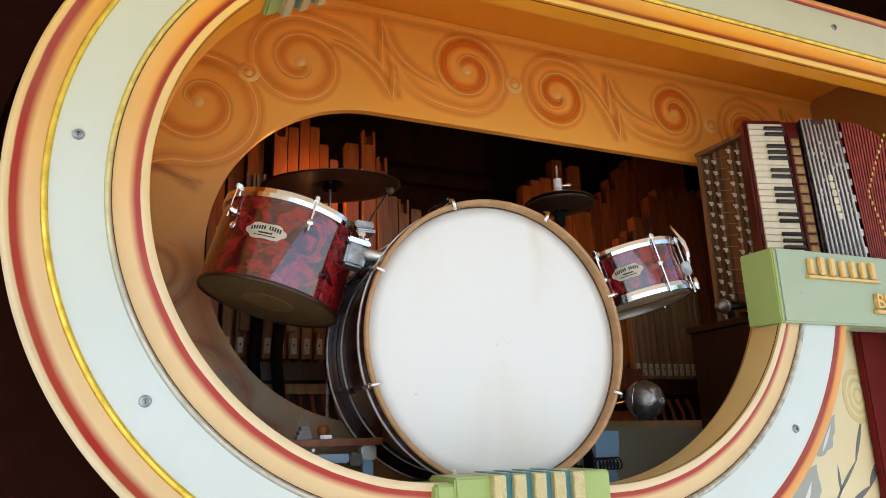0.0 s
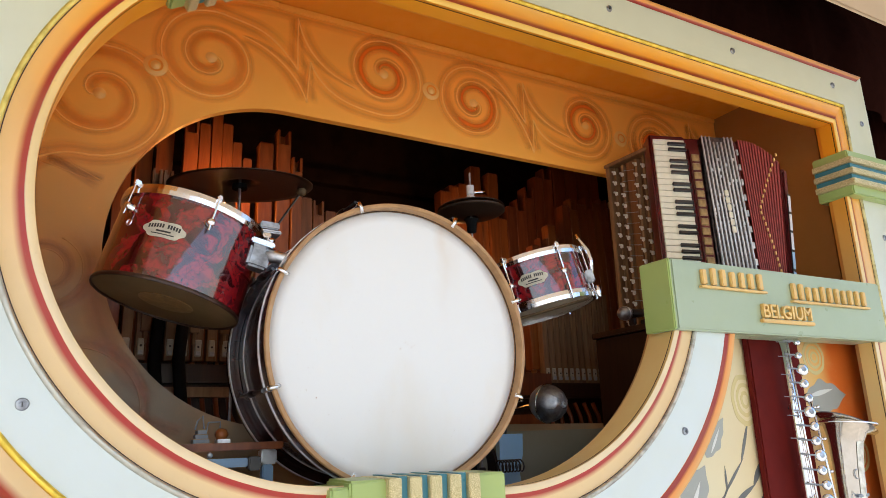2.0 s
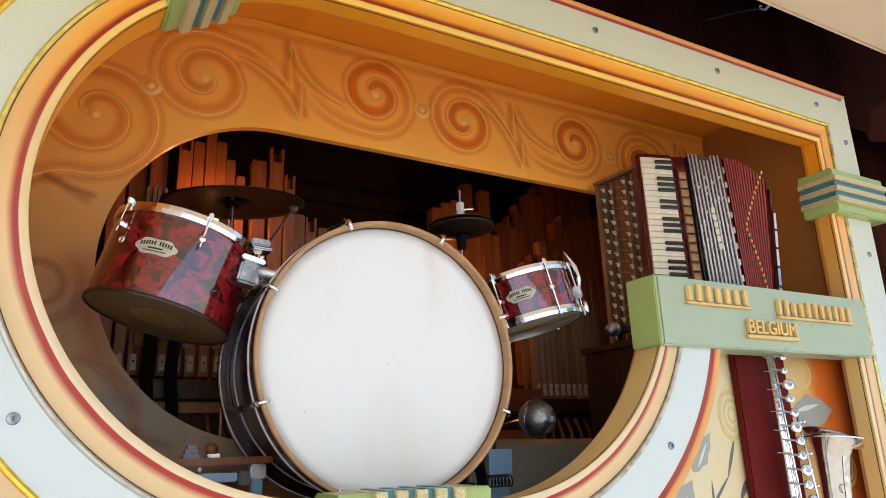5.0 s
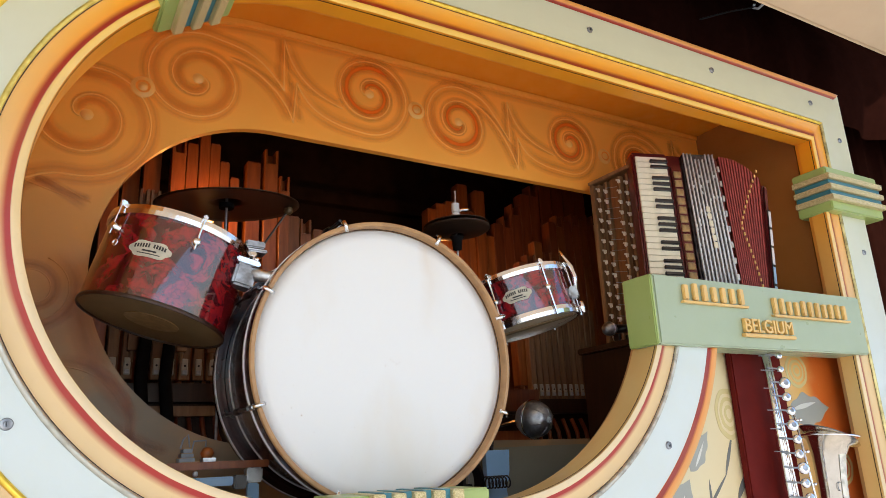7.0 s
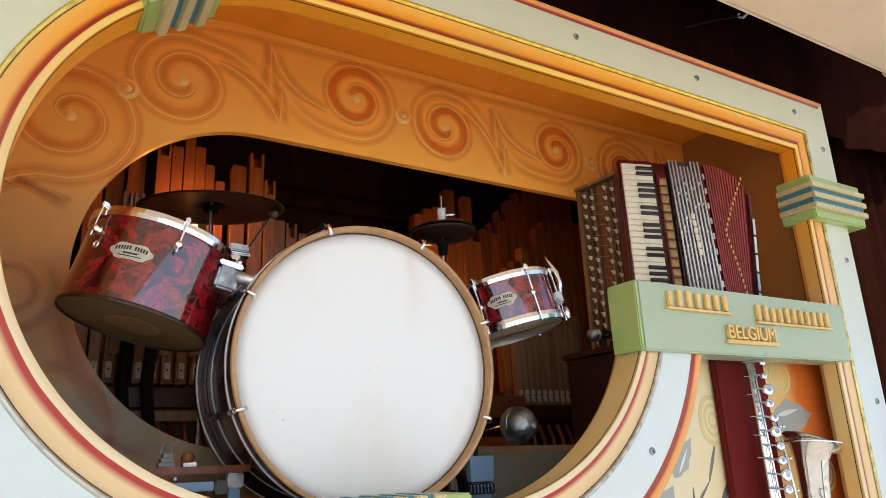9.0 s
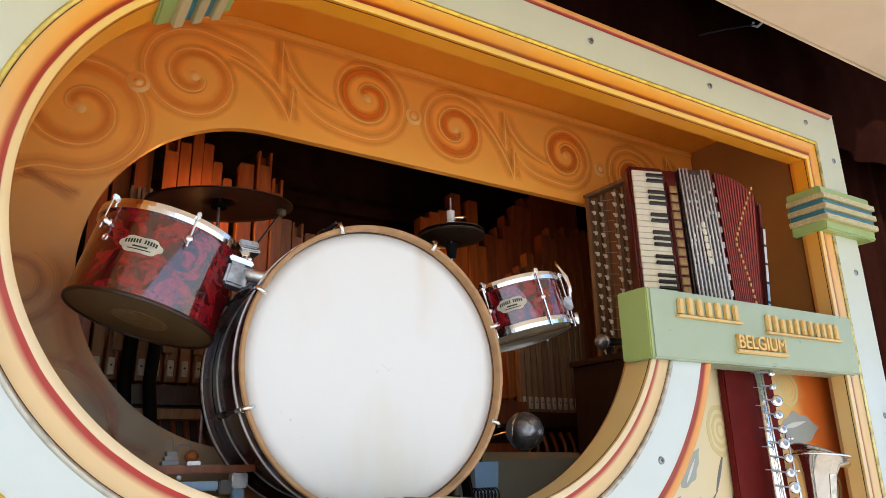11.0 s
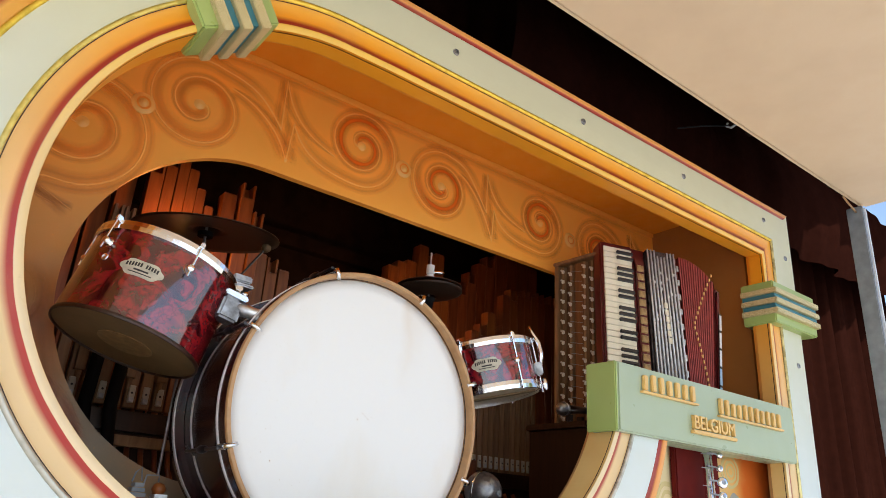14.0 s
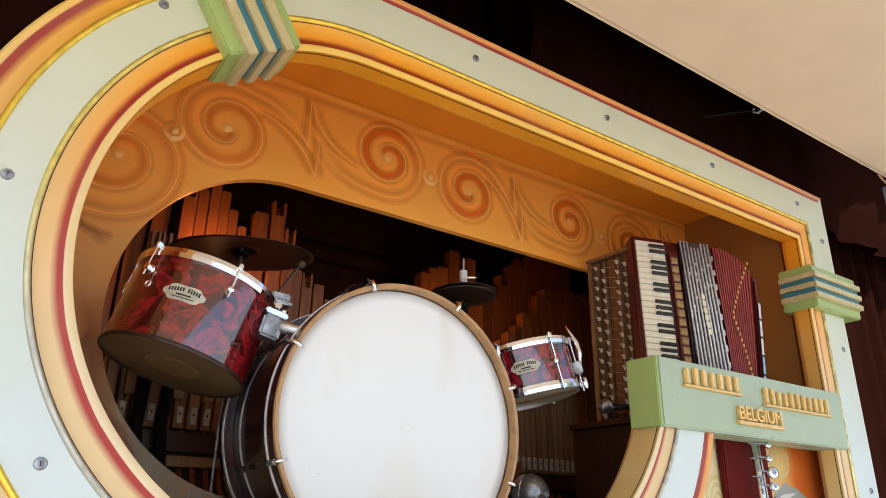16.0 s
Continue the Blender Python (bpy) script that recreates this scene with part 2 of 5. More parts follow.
def drumskin(name):
    m, n, l, bs = shader(name, 0.5, 0, 0.08)
    big = ramp(n, l, noise_tex(n, l, 3.2, 5, (1, 0.45, 1)).outputs[0], [(0.54, (0.80, 0.81, 0.80)), (0.80, (0.75, 0.69, 0.58))])
    fine = ramp(n, l, noise_tex(n, l, 240, 2).outputs[0], [(0.72, (1, 1, 1)), (0.80, (0.72, 0.66, 0.56))])
    skin = mix(n, l, big.outputs[0], fine.outputs[0], 0.6, "MULTIPLY")
    # a faint tan run of old water down one side
    co = n.new("ShaderNodeTexCoord")
    sep = n.new("ShaderNodeSeparateXYZ")
    l.new(co.outputs["Object"], sep.inputs[0])
    w = n.new("ShaderNodeMath")
    w.operation = "MULTIPLY_ADD"
    l.new(noise_tex(n, l, 9, 4).outputs[0], w.inputs[0])
    w.inputs[1].default_value = 0.06
    l.new(sep.outputs[0], w.inputs[2])
    side = ramp(n, l, w.outputs[0], [(0.108, (0, 0, 0)), (0.135, (1, 1, 1)), (0.148, (0.5,) * 3), (0.185, (0, 0, 0))])
    down = ramp(n, l, sep.outputs[1], [(0.04, (0, 0, 0)), (0.27, (0.30,) * 3)])
    run = mix(n, l, side.outputs[0], down.outputs[0], 1.0, "MULTIPLY")
    l.new(mix(n, l, skin, (0.62, 0.44, 0.24), run), bs.inputs["Base Color"])
    bump(n, l, bs, noise_tex(n, l, 30, 5).outputs[0], 0.06, 0.002)
    return m


M_HEAD = drumskin("white drum skin")
M_GREYMETAL = metal("grey spun metal", (0.42, 0.43, 0.45), 0.3, 0.4)
M_GRILLE = metal("dull silver grille", (0.15, 0.13, 0.13), 0.35, 0.4)
M_AMBER = plain("dark amber plastic", (0.40, 0.25, 0.10), 0.3, 0.5, 60, 0.3)
M_SKIN = plain("smoked drum skin", (0.21, 0.14, 0.065), 0.5, 0.3, 14)
M_PALESKIN = plain("pale translucent drum skin", (0.46, 0.38, 0.27), 0.45, 0.25, 10)
M_HOOP = wood("tan wooden hoop", (0.36, 0.19, 0.08), (0.52, 0.30, 0.13), 0.42, 12, (2, 2, 2), 0.1)
M_BLACK = plain("black lacquer", (0.012, 0.010, 0.012), 0.3, 0.4, 20, 0.4)
M_RUBBER = plain("black rubber", (0.007, 0.007, 0.008), 0.75, 0.3)
M_BADGE = plain("cream badge", (0.62, 0.58, 0.46), 0.4, 0.3, 60)
M_INK = plain("black ink", (0.02, 0.018, 0.016), 0.5, 0.2)
M_KEY = plain("ivory key", (0.80, 0.74, 0.58), 0.25, 0.12, 30, 0.3)
M_REDBOX = plain("maroon celluloid", (0.12, 0.010, 0.012), 0.28, 0.4, 14, 0.35)
M_BELLOWS = plain("maroon bellows cloth", (0.34, 0.045, 0.035), 0.5, 0.4, 40)
M_MAROON = plain("maroon board", (0.15, 0.012, 0.009), 0.7, 0.35, 10, 0.0)
def floral(name):
    """Cream paint that is airbrushed to orange and red towards the post."""
    m, n, l, bs = shader(name, 0.42, 0, 0.15)
    co = n.new("ShaderNodeTexCoord")
    sep = n.new("ShaderNodeSeparateXYZ")
    l.new(co.outputs["Object"], sep.inputs[0])
    w = n.new("ShaderNodeMath")
    w.operation = "MULTIPLY_ADD"
    l.new(noise_tex(n, l, 9, 3).outputs[0], w.inputs[0])
    w.inputs[1].default_value = 0.10
    l.new(sep.outputs[0], w.inputs[2])
    sc = n.new("ShaderNodeMath")
    sc.operation = "MULTIPLY_ADD"
    l.new(w.outputs[0], sc.inputs[0])
    sc.inputs[1].default_value, sc.inputs[2].default_value = 1.0, -0.69
    r = ramp(n, l, sc.outputs[0], [(0.0, (0.70, 0.65, 0.44)), (0.55, (0.80, 0.62, 0.32)), (0.72, (0.82, 0.46, 0.12)), (0.80, (0.70, 0.15, 0.02))])
    l.new(dirty(n, l, r.outputs[0], (0.66, 0.5, 0.26), 0.3), bs.inputs["Base Color"])
    bump(n, l, bs, noise_tex(n, l, 70, 6).outputs[0], 0.12, 0.002)
    return m


M_FLORAL = floral("cream floral panel paint")
M_PETAL = paint("ochre petal paint", (0.66, 0.53, 0.23), (0.72, 0.62, 0.34), 0.42, 0.4)
M_HIGHLIGHT = paint("pale stroke paint", (0.72, 0.72, 0.66), (0.6, 0.6, 0.5), 0.42, 0.3)
M_STEM = paint("dark grey stem paint", (0.13, 0.13, 0.12), (0.25, 0.25, 0.22), 0.45, 0.3)
M_LEAF = paint("grey leaf paint", (0.36, 0.37, 0.33), (0.5, 0.5, 0.42), 0.45, 0.4)
M_LIGHTBLUE = paint("light blue paint", (0.30, 0.50, 0.72), (0.22, 0.38, 0.52), 0.4, 0.3)
M_GREYBOARD = paint("grey green board paint", (0.28, 0.27, 0.2), (0.2, 0.18, 0.12), 0.5, 0.4)
M_WHITEPLASTIC = plain("white plastic", (0.7, 0.72, 0.74), 0.35, 0.15)
M_GROUND = plain("pale paving", (0.56, 0.54, 0.51), 0.9, 0.3, 3)


for dull in (M_CURTAIN, M_DARK, M_RUBBER, M_MAROON):
    dull.node_tree.nodes["Principled BSDF"].inputs["Specular IOR Level"].default_value = 0.12
M_CURTAIN.node_tree.nodes["Principled BSDF"].inputs["Specular IOR Level"].default_value = 0.0


# ---- mesh helpers ----
def thing(name, loc=(0, 0, 0), rot=(0, 0, 0), label="", category="", group="", kind=""):
    ob = new(name)
    ob.empty_display_size = 0.05
    ob.matrix_basis = pose(*loc, *rot)
    return tagged(ob, label, category, group, kind)


def part(name, bm, material, parent=None, label="", smooth=False, kind=""):
    me = bpy.data.meshes.new(name)
    bmesh.ops.recalc_face_normals(bm, faces=bm.faces)
    for f in bm.faces:
        f.smooth = smooth
    bm.to_mesh(me)
    bm.free()
    me.materials.append(material)
    ob = new(name, me)
    ob.parent = parent
    return tagged(ob, label, kind=kind)


def again(ob, parent, m=None):
    """The same part once more, sharing its mesh."""
    o = new(ob.name.split(".")[0], ob.data)
    o.parent = parent
    if m is not None:
        o.matrix_basis = m
    return o


def box(lo, hi, bevel=0.0, bm=None, m=None, segments=2):
    own = bmesh.new()
    bmesh.ops.create_cube(own, size=1)
    for v in own.verts:
        v.co = Vector([(a + b) / 2 + c * (b - a) for a, b, c in zip(lo, hi, v.co)])
    if bevel:
        bmesh.ops.bevel(own, geom=own.edges[:], offset=bevel, segments=segments, affect="EDGES")
    return join(own, bm, m)


def join(own, bm, m=None):
    if m is not None:
        own.transform(m)
    if bm is None:
        return own
    me = bpy.data.meshes.new("tmp")
    own.to_mesh(me)
    own.free()
    bm.from_mesh(me)
    bpy.data.meshes.remove(me)
    return bm


def lathe(profile, steps=48, bm=None, m=None, closed=False):
    """A surface of revolution about z from (radius, z) pairs."""
    own = bmesh.new()
    rings = []
    for r, z in profile:
        if r < 1e-6:
            rings.append([own.verts.new((0, 0, z))])
        else:
            rings.append([own.verts.new((r * math.cos(2 * math.pi * k / steps), r * math.sin(2 * math.pi * k / steps), z)) for k in range(steps)])
    pairs = list(zip(rings, rings[1:])) + ([(rings[-1], rings[0])] if closed else [])
    for a, b in pairs:
        for k in range(steps):
            j = (k + 1) % steps
            q = [a[k % len(a)], a[j % len(a)], b[j % len(b)], b[k % len(b)]]
            q = [v for i, v in enumerate(q) if v not in q[:i]]
            if len(q) > 2:
                own.faces.new(q)
    return join(own, bm, m)


def tube(points, radius, sides=10, bm=None, m=None, caps=True):
    """A round bar along points; radius may be one number or one for each point."""
    own = bmesh.new()
    pts = [Vector(p) for p in points]
    rad = radius if isinstance(radius, (list, tuple)) else [radius] * len(pts)
    up = None
    rings = []
    for i, p in enumerate(pts):
        d = (pts[min(i + 1, len(pts) - 1)] - pts[max(i - 1, 0)]).normalized()
        if up is None:
            up = d.orthogonal().normalized()
        up = (up - d * up.dot(d)).normalized()
        side = d.cross(up)
        rings.append([own.verts.new(p + rad[i] * (math.cos(2 * math.pi * k / sides) * up + math.sin(2 * math.pi * k / sides) * side)) for k in range(sides)])
    for a, b in zip(rings, rings[1:]):
        for k in range(sides):
            own.faces.new((a[k], a[(k + 1) % sides], b[(k + 1) % sides], b[k]))
    if caps:
        own.faces.new(rings[0]), own.faces.new(rings[-1])
    return join(own, bm, m)


def plate(outer, y0, y1, holes=(), bm=None, m=None):
    """A flat board in the xz plane from y0 to y1, with holes through it."""
    own = bmesh.new()
    for loop in (outer, *holes):
        vs = [own.verts.new((x, y0, z)) for x, z in loop]
        for a, b in zip(vs, vs[1:] + vs[:1]):
            own.edges.new((a, b))
    bmesh.ops.triangle_fill(own, use_beauty=True, edges=own.edges[:])
    got = bmesh.ops.extrude_face_region(own, geom=own.faces[:])
    bmesh.ops.translate(own, vec=(0, y1 - y0, 0), verts=[v for v in got["geom"] if isinstance(v, bmesh.types.BMVert)])
    return join(own, bm, m)


def sweep(path, profile):
    """A moulding: path of (x, z, normal x, normal z), profile of (offset, y, share across)."""
    bm = bmesh.new()
    uv = bm.loops.layers.uv.new("across")
    rows = [[bm.verts.new((x + nx * o, y, z + nz * o)) for o, y, _ in profile] for x, z, nx, nz in path]
    for i, (a, b) in enumerate(zip(rows, rows[1:])):
        for k in range(len(profile) - 1):
            f = bm.faces.new((a[k], a[k + 1], b[k + 1], b[k]))
            for loop, (u, v) in zip(f.loops, ((i, k), (i, k + 1), (i + 1, k + 1), (i + 1, k))):
                loop[uv].uv = (u * 0.1, profile[v][2])
    return bm


def arc(cx, cz, r, a0, a1, steps):
    out = []
    for k in range(steps + 1):
        a = radians(a0 + (a1 - a0) * k / steps)
        out.append((cx + r * math.cos(a), cz + r * math.sin(a), math.cos(a), math.sin(a)))
    return out
# ---- the setting ----
def slab(name, lo, hi, material, label, category="wall"):
    return tagged(part(name, box(lo, hi), material), label, category, kind="structure")


bm = bmesh.new()
bmesh.ops.create_grid(bm, x_segments=2, y_segments=2, size=400)
tagged(part("ground", bm, M_GROUND), "pale dusty paved ground in front of the organ", "ground", kind="structure")
slab("wall_back", (-1.5, 1.70, 0), (2.6, 1.78, 3.1), M_DARK, "dark board wall behind the organ pipes")
slab("wall_west", (-1.58, 0.5, 0), (-1.5, 1.78, 3.1), M_DARK, "dark board side wall of the organ chamber")
slab("wall_east", (2.6, 0.5, 0), (2.68, 1.78, 3.1), M_DARK, "dark board side wall of the organ chamber")
slab("ceiling", (-1.58, 0.62, 2.95), (2.68, 1.78, 3.1), M_DARK, "dark boarded ceiling above the organ pipes", "ceiling")
slab("floor", (-1.5, 0.12, 1.22), (2.6, 1.70, 1.27), M_DARK, "dark wooden floor of the organ chamber", "floor")
for zc, yc in ((2.62, 1.62), (2.42, 1.66)):
    slab("beam", (-1.4, yc, zc), (1.0, yc + 0.05, zc + 0.06), M_DARK, "dark horizontal wooden beam at the chamber back", "beam")


def folds(x0, x1, z0, z1, y, depth, pitch, seed, gather=0.0):
    """A hanging cloth with uneven folds; gather swells it into a swag."""
    rnd = random.Random(seed)
    ph = [rnd.uniform(0, 6.28) for _ in range(6)]
    bm = bmesh.new()
    nx, nz = max(24, int((x1 - x0) / 0.012)), 26
    rows = []
    for j in range(nz + 1):
        v = j / nz
        row = []
        for i in range(nx + 1):
            u = x0 + (x1 - x0) * i / nx
            w = u * 6.2832 / pitch + 0.9 * math.sin(u * 5.1 + ph[0]) + 0.5 * gather * math.sin(v * 5 + u * 3)
            d = depth * (math.sin(w + ph[1]) + 0.45 * math.sin(2.3 * w + ph[2] + v * 1.2)) * (0.55 + 0.45 * (1 - v))
            d -= gather * math.sin(math.pi * v) * 0.5
            row.append(bm.verts.new((u + 0.012 * math.sin(v * 4 + u * 9), y + d, z0 + (z1 - z0) * v)))
        rows.append(row)
    for a, b in zip(rows, rows[1:]):
        for k in range(nx):
            bm.faces.new((a[k], a[k + 1], b[k + 1], b[k]))
    return bm


def curtain(name, label, *a, **k):
    ob = part(name, folds(*a, **k), M_CURTAIN, None, smooth=True)
    return tagged(ob, label, "curtain", kind="structure")


curtain("curtain_east", "dark brown velvet curtain hanging in deep folds beside the organ", 1.66, 3.38, 0.0, 3.3, 0.30, 0.040, 0.13, 3)
curtain("curtain_west", "dark brown velvet curtain hanging in deep folds beside the organ", -2.6, -0.93, 0.0, 3.2, 0.24, 0.03, 0.22, 4)
curtain("curtain_top", "dark brown velvet curtain behind the organ top", -1.2, 2.9, 2.745, 3.6, 0.36, 0.02, 0.3, 5)
curtain("valance", "gathered dark brown velvet valance above the organ", 0.4, 3.35, 2.68, 3.15, 0.16, 0.022, 0.34, 6, gather=0.09)

# the trailer flap over the viewer, and its side frame
flap = thing("canopy", (0, 0, 2.76), label="cream painted flap of the organ trailer propped above", category="canopy")
part("panel", box((-3.2, -2.30, 0.0), (2.03, -0.165, 0.05), 0.006), M_CANOPY, flap)
part("edge_rail", box((-3.2, -0.163, 0.006), (2.03, -0.15, 0.05), 0.002), M_CANOPY, flap)
# unseen board, roof and walls, added to keep sun and sky off the organ
slab("sun_block_board", (-2.6, -0.30, 2.812), (2.05, -0.26, 3.40), M_DARK, "unseen dark board blocking sun above the propped flap", "board")
slab("sun_block_roof", (-2.6, -0.30, 3.40), (3.4, 1.80, 3.45), M_DARK, "unseen dark roof added to keep the sun out", "roof")
slab("light_block_wall", (3.40, 0.35, 0.0), (3.44, 1.80, 3.40), M_DARK, "unseen dark end wall closing out daylight")
slab("light_block_wall", (-2.66, 0.20, 0.0), (-2.62, 1.80, 3.40), M_DARK, "unseen dark end wall closing out daylight")
slab("light_block_wall", (-2.62, 1.79, 0.0), (3.40, 1.83, 3.40), M_DARK, "unseen dark rear wall closing out daylight")
hook = thing("canopy_hook", (1.13, -0.152, 2.765), label="small dark steel hook at the canopy edge", category="hook")
part("screw_eye", tube([(0, 0, 0.005), (0, 0.02, 0.0), (0.0, 0.035, 0.012), (0, 0.03, 0.022)], 0.004, 8), M_STEEL, hook)
part("rope", tube([(0.0, 0.03, 0.012), (-0.05, 0.09, 0.016), (-0.12, 0.14, 0.0)], 0.003, 6), M_RUBBER, hook)
cable = thing("cable", (2.0, -0.15, 2.745), label="thin yellowish cable at the canopy corner", category="cable")
part("strand", tube([(-0.12, 0.0, 0.02), (-0.09, -0.005, -0.004), (-0.03, 0.0, -0.012), (0.06, 0.02, -0.01), (0.16, 0.03, 0.0)], 0.004, 6), M_HOOP, cable)
post = thing("trailer_post", (1.99, -0.17, 0), label="grey painted steel frame post of the trailer", category="post")
part("channel", box((0, 0, 0), (0.016, 0.06, 2.757), 0.003), M_STEEL, post)
part("flange", box((0.0165, 0.01, 0), (0.026, 0.02, 2.757), 0.002), M_STEEL, post)
# white strip added in place of the bright sky past the post
part("sky_strip", box((0.0265, 0.0, 0), (0.042, 0.03, 2.757), 0.003), M_WHITEPLASTIC, post)

# ---- the organ front ----
front = thing("fairground_organ", (0, 0, 0), label="painted fairground organ case with an oval opening and striped mouldings", category="organ")
LEFT = arc(-0.205, 1.942, 0.513, 272, 113, 110)
TOP = arc(-0.205, 1.942, 0.510, 124, 90, 26) + [(-0.1 + 0.1 * k, 2.454, 0, 1) for k in range(16)] + [(1.495, 2.454, 1, 1)]
COLUMN = [(1.495, 2.454, 1, 1)] + [(1.495, 2.38 - 0.1 * k, 1, 0) for k in range(14)]
RIGHT = arc(0.149, 1.959, 0.553, -102, -10, 70)


def bead(o, r, n=8):
    return [(o - r * math.cos(math.pi * k / n), -r * math.sin(math.pi * k / n) * 1.1, k / n) for k in range(n + 1)]


def cove(o0, o1, deep, lip=True):
    """The inner moulding: a rounded lip, then a hollow that runs out to the bead."""
    w = o1 - o0
    out = []
    for k in range(21):
        v = k / 20
        if v < 0.2:
            y = -0.004 + 0.003 * (1 - v / 0.2) ** 2
        else:
            q = (v - 0.2) / 0.8
            y = -0.004 + 0.004 * q + deep * math.sin(math.pi * q) ** 0.8
        out.append((o0 + w * v, y, v))
    return out


def frame_run(path, inner, white, rim, width=0.026, leaf=M_GOLD, bead_r=0.0065, deep=0.090):
    """One run of the front's frame, from the reveal out to the edge."""
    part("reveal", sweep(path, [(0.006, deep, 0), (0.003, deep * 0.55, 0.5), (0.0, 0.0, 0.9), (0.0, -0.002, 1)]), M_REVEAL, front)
    part("reveal_back", sweep(path, [(0.006, deep, 0), (0.012, deep + 0.014, 0.1), (0.20, 0.105, 1)]), M_SOFFIT, front)
    part("inner_moulding", sweep(path, cove(0.0, inner + 0.0062 - bead_r, 0.006)), M_INNER, front, "cream, red and orange airbrushed moulding", smooth=True)
    part("gold_bead", sweep(path, bead(inner + 0.006, bead_r)), leaf, front, "worn gold leaf bead", smooth=True)
    part("joint_line", sweep(path, [(-0.0006, 0.0045, 0), (-0.0008, 0.0070, 1)]), M_BROWN, front, "dark open joint")
    part("joint_line", sweep(path, [(inner + 0.0048 - bead_r, -0.0012, 0), (inner + 0.0068 - bead_r, -0.0016, 1)]), M_BROWN, front, "dark open joint")
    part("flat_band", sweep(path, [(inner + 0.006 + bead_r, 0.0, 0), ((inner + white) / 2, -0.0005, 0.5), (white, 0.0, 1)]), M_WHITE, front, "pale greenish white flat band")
    if rim == "wide":
        part("gold_bead", sweep(path, bead(white + 0.005, 0.0055)), M_GOLD, front, "worn gold leaf bead", smooth=True)
        w0, w1 = white + 0.0106, 0.212
        prof = [(w0 + (w1 - w0) * k / 20, (0.010 * math.sin(math.pi * min(1, k / 15)) if k < 16 else -0.006 * math.sin(math.pi * (k - 15) / 5)), k / 20) for k in range(21)]
        part("outer_moulding", sweep(path, prof), M_OUTER, front, "tan, red and cream airbrushed moulding", smooth=True)
        part("outer_edge", sweep(path, [(w1, 0.0, 0), (w1, 0.05, 1)]), M_REVEAL, front)
    elif rim == "plain":
        part("outer_edge", sweep(path, [(white, 0.0, 0), (white, 0.05, 1)]), M_WHITE, front)
    else:
        prof = [(white + width * o, y, o) for o, y in ((0, 0.0), (0.15, 0.005), (0.4, -0.002), (0.8, -0.006), (1.0, 0.0))]
        part("edge_line", sweep(path, prof), M_EDGE, front, "narrow red and orange edge line", smooth=True)
        part("outer_edge", sweep(path, [(white + width, 0.0, 0), (white + width, 0.05, 1)]), M_REVEAL, front)


frame_run(LEFT, 0.056, 0.146, "wide", leaf=M_WORNSKYGOLD, bead_r=0.0052)
frame_run(TOP, 0.070, 0.193, "narrow", deep=0.056)
frame_run(COLUMN, 0.070, 0.219, "plain", leaf=M_COLUMNGOLD, deep=0.052)
frame_run(RIGHT, 0.058, 0.170, "narrow", 0.037, M_OLDGOLD)


def screw(x, z):
    m = pose(x, -0.0005, z, 90, random.uniform(0, 180), 0)
    s = part("screw", lathe([(0, 0.002), (0.0035, 0.002), (0.004, 0.0045), (0.008, 0.004), (0.0095, 0.0)], 20), M_GREYMETAL, front, "slotted steel screw in a cup washer")
    s.matrix_basis = m
    k = part("slot", box((-0.0042, -0.0007, 0.0018), (0.0042, 0.0007, 0.0026)), M_INK, s)


for x, z in ((0.076, 2.6), (0.551, 2.6), (1.04, 2.6), (1.535, 2.6), (1.665, 2.484), (1.665, 2.081), (1.667, 1.62), (0.651, 1.499), (-0.699, 1.572), (-0.829, 1.993), (-0.659, 2.403), (0.35, 1.33)):
    screw(x, z)

# the boards behind the frame
part("floral_board", plate([(x, z) for x, z, _, _ in arc(0.149, 1.959, 0.62, -8, -88, 30)] + [(0.149, 0.9), (1.62, 0.9), (1.62, 1.87)], 0.112, 0.130), M_FLORAL, front, "cream painted board with flowers and leaves")
part("plinth", box((-0.25, 0.06, 0.0), (1.7, 0.10, 1.16), 0.004), M_FLORAL, front)


def blade(parent, pts, material, name, y=0.1118, lift=0.0008):
    """A painted leaf, petal or stroke, as a thin raised outline on the board."""
    part(name, plate(pts, y, y - lift), material, parent)


def leaf_outline(x, z, length, width, angle, wavy=0.0, n=30):
    out = []
    ca, sa = math.cos(radians(angle)), math.sin(radians(angle))
    for side in (1, -1):
        ks = range(n + 1) if side == 1 else range(n - 1, 0, -1)
        for k in ks:
            u = k / n
            w = side * width * 0.5 * math.sin(math.pi * u ** 0.8) * (1 + wavy * math.sin(u * 19))
            out.append((x + ca * u * length - sa * w, z + sa * u * length + ca * w))
    return out


def disc_outline(x, z, r, wob=0.0, n=63):
    return [(x + r * (1 + wob * math.sin(7 * 6.2832 * k / n)) * math.cos(6.2832 * k / n), z + r * (1 + wob * math.sin(7 * 6.2832 * k / n)) * math.sin(6.2832 * k / n)) for k in range(n)]


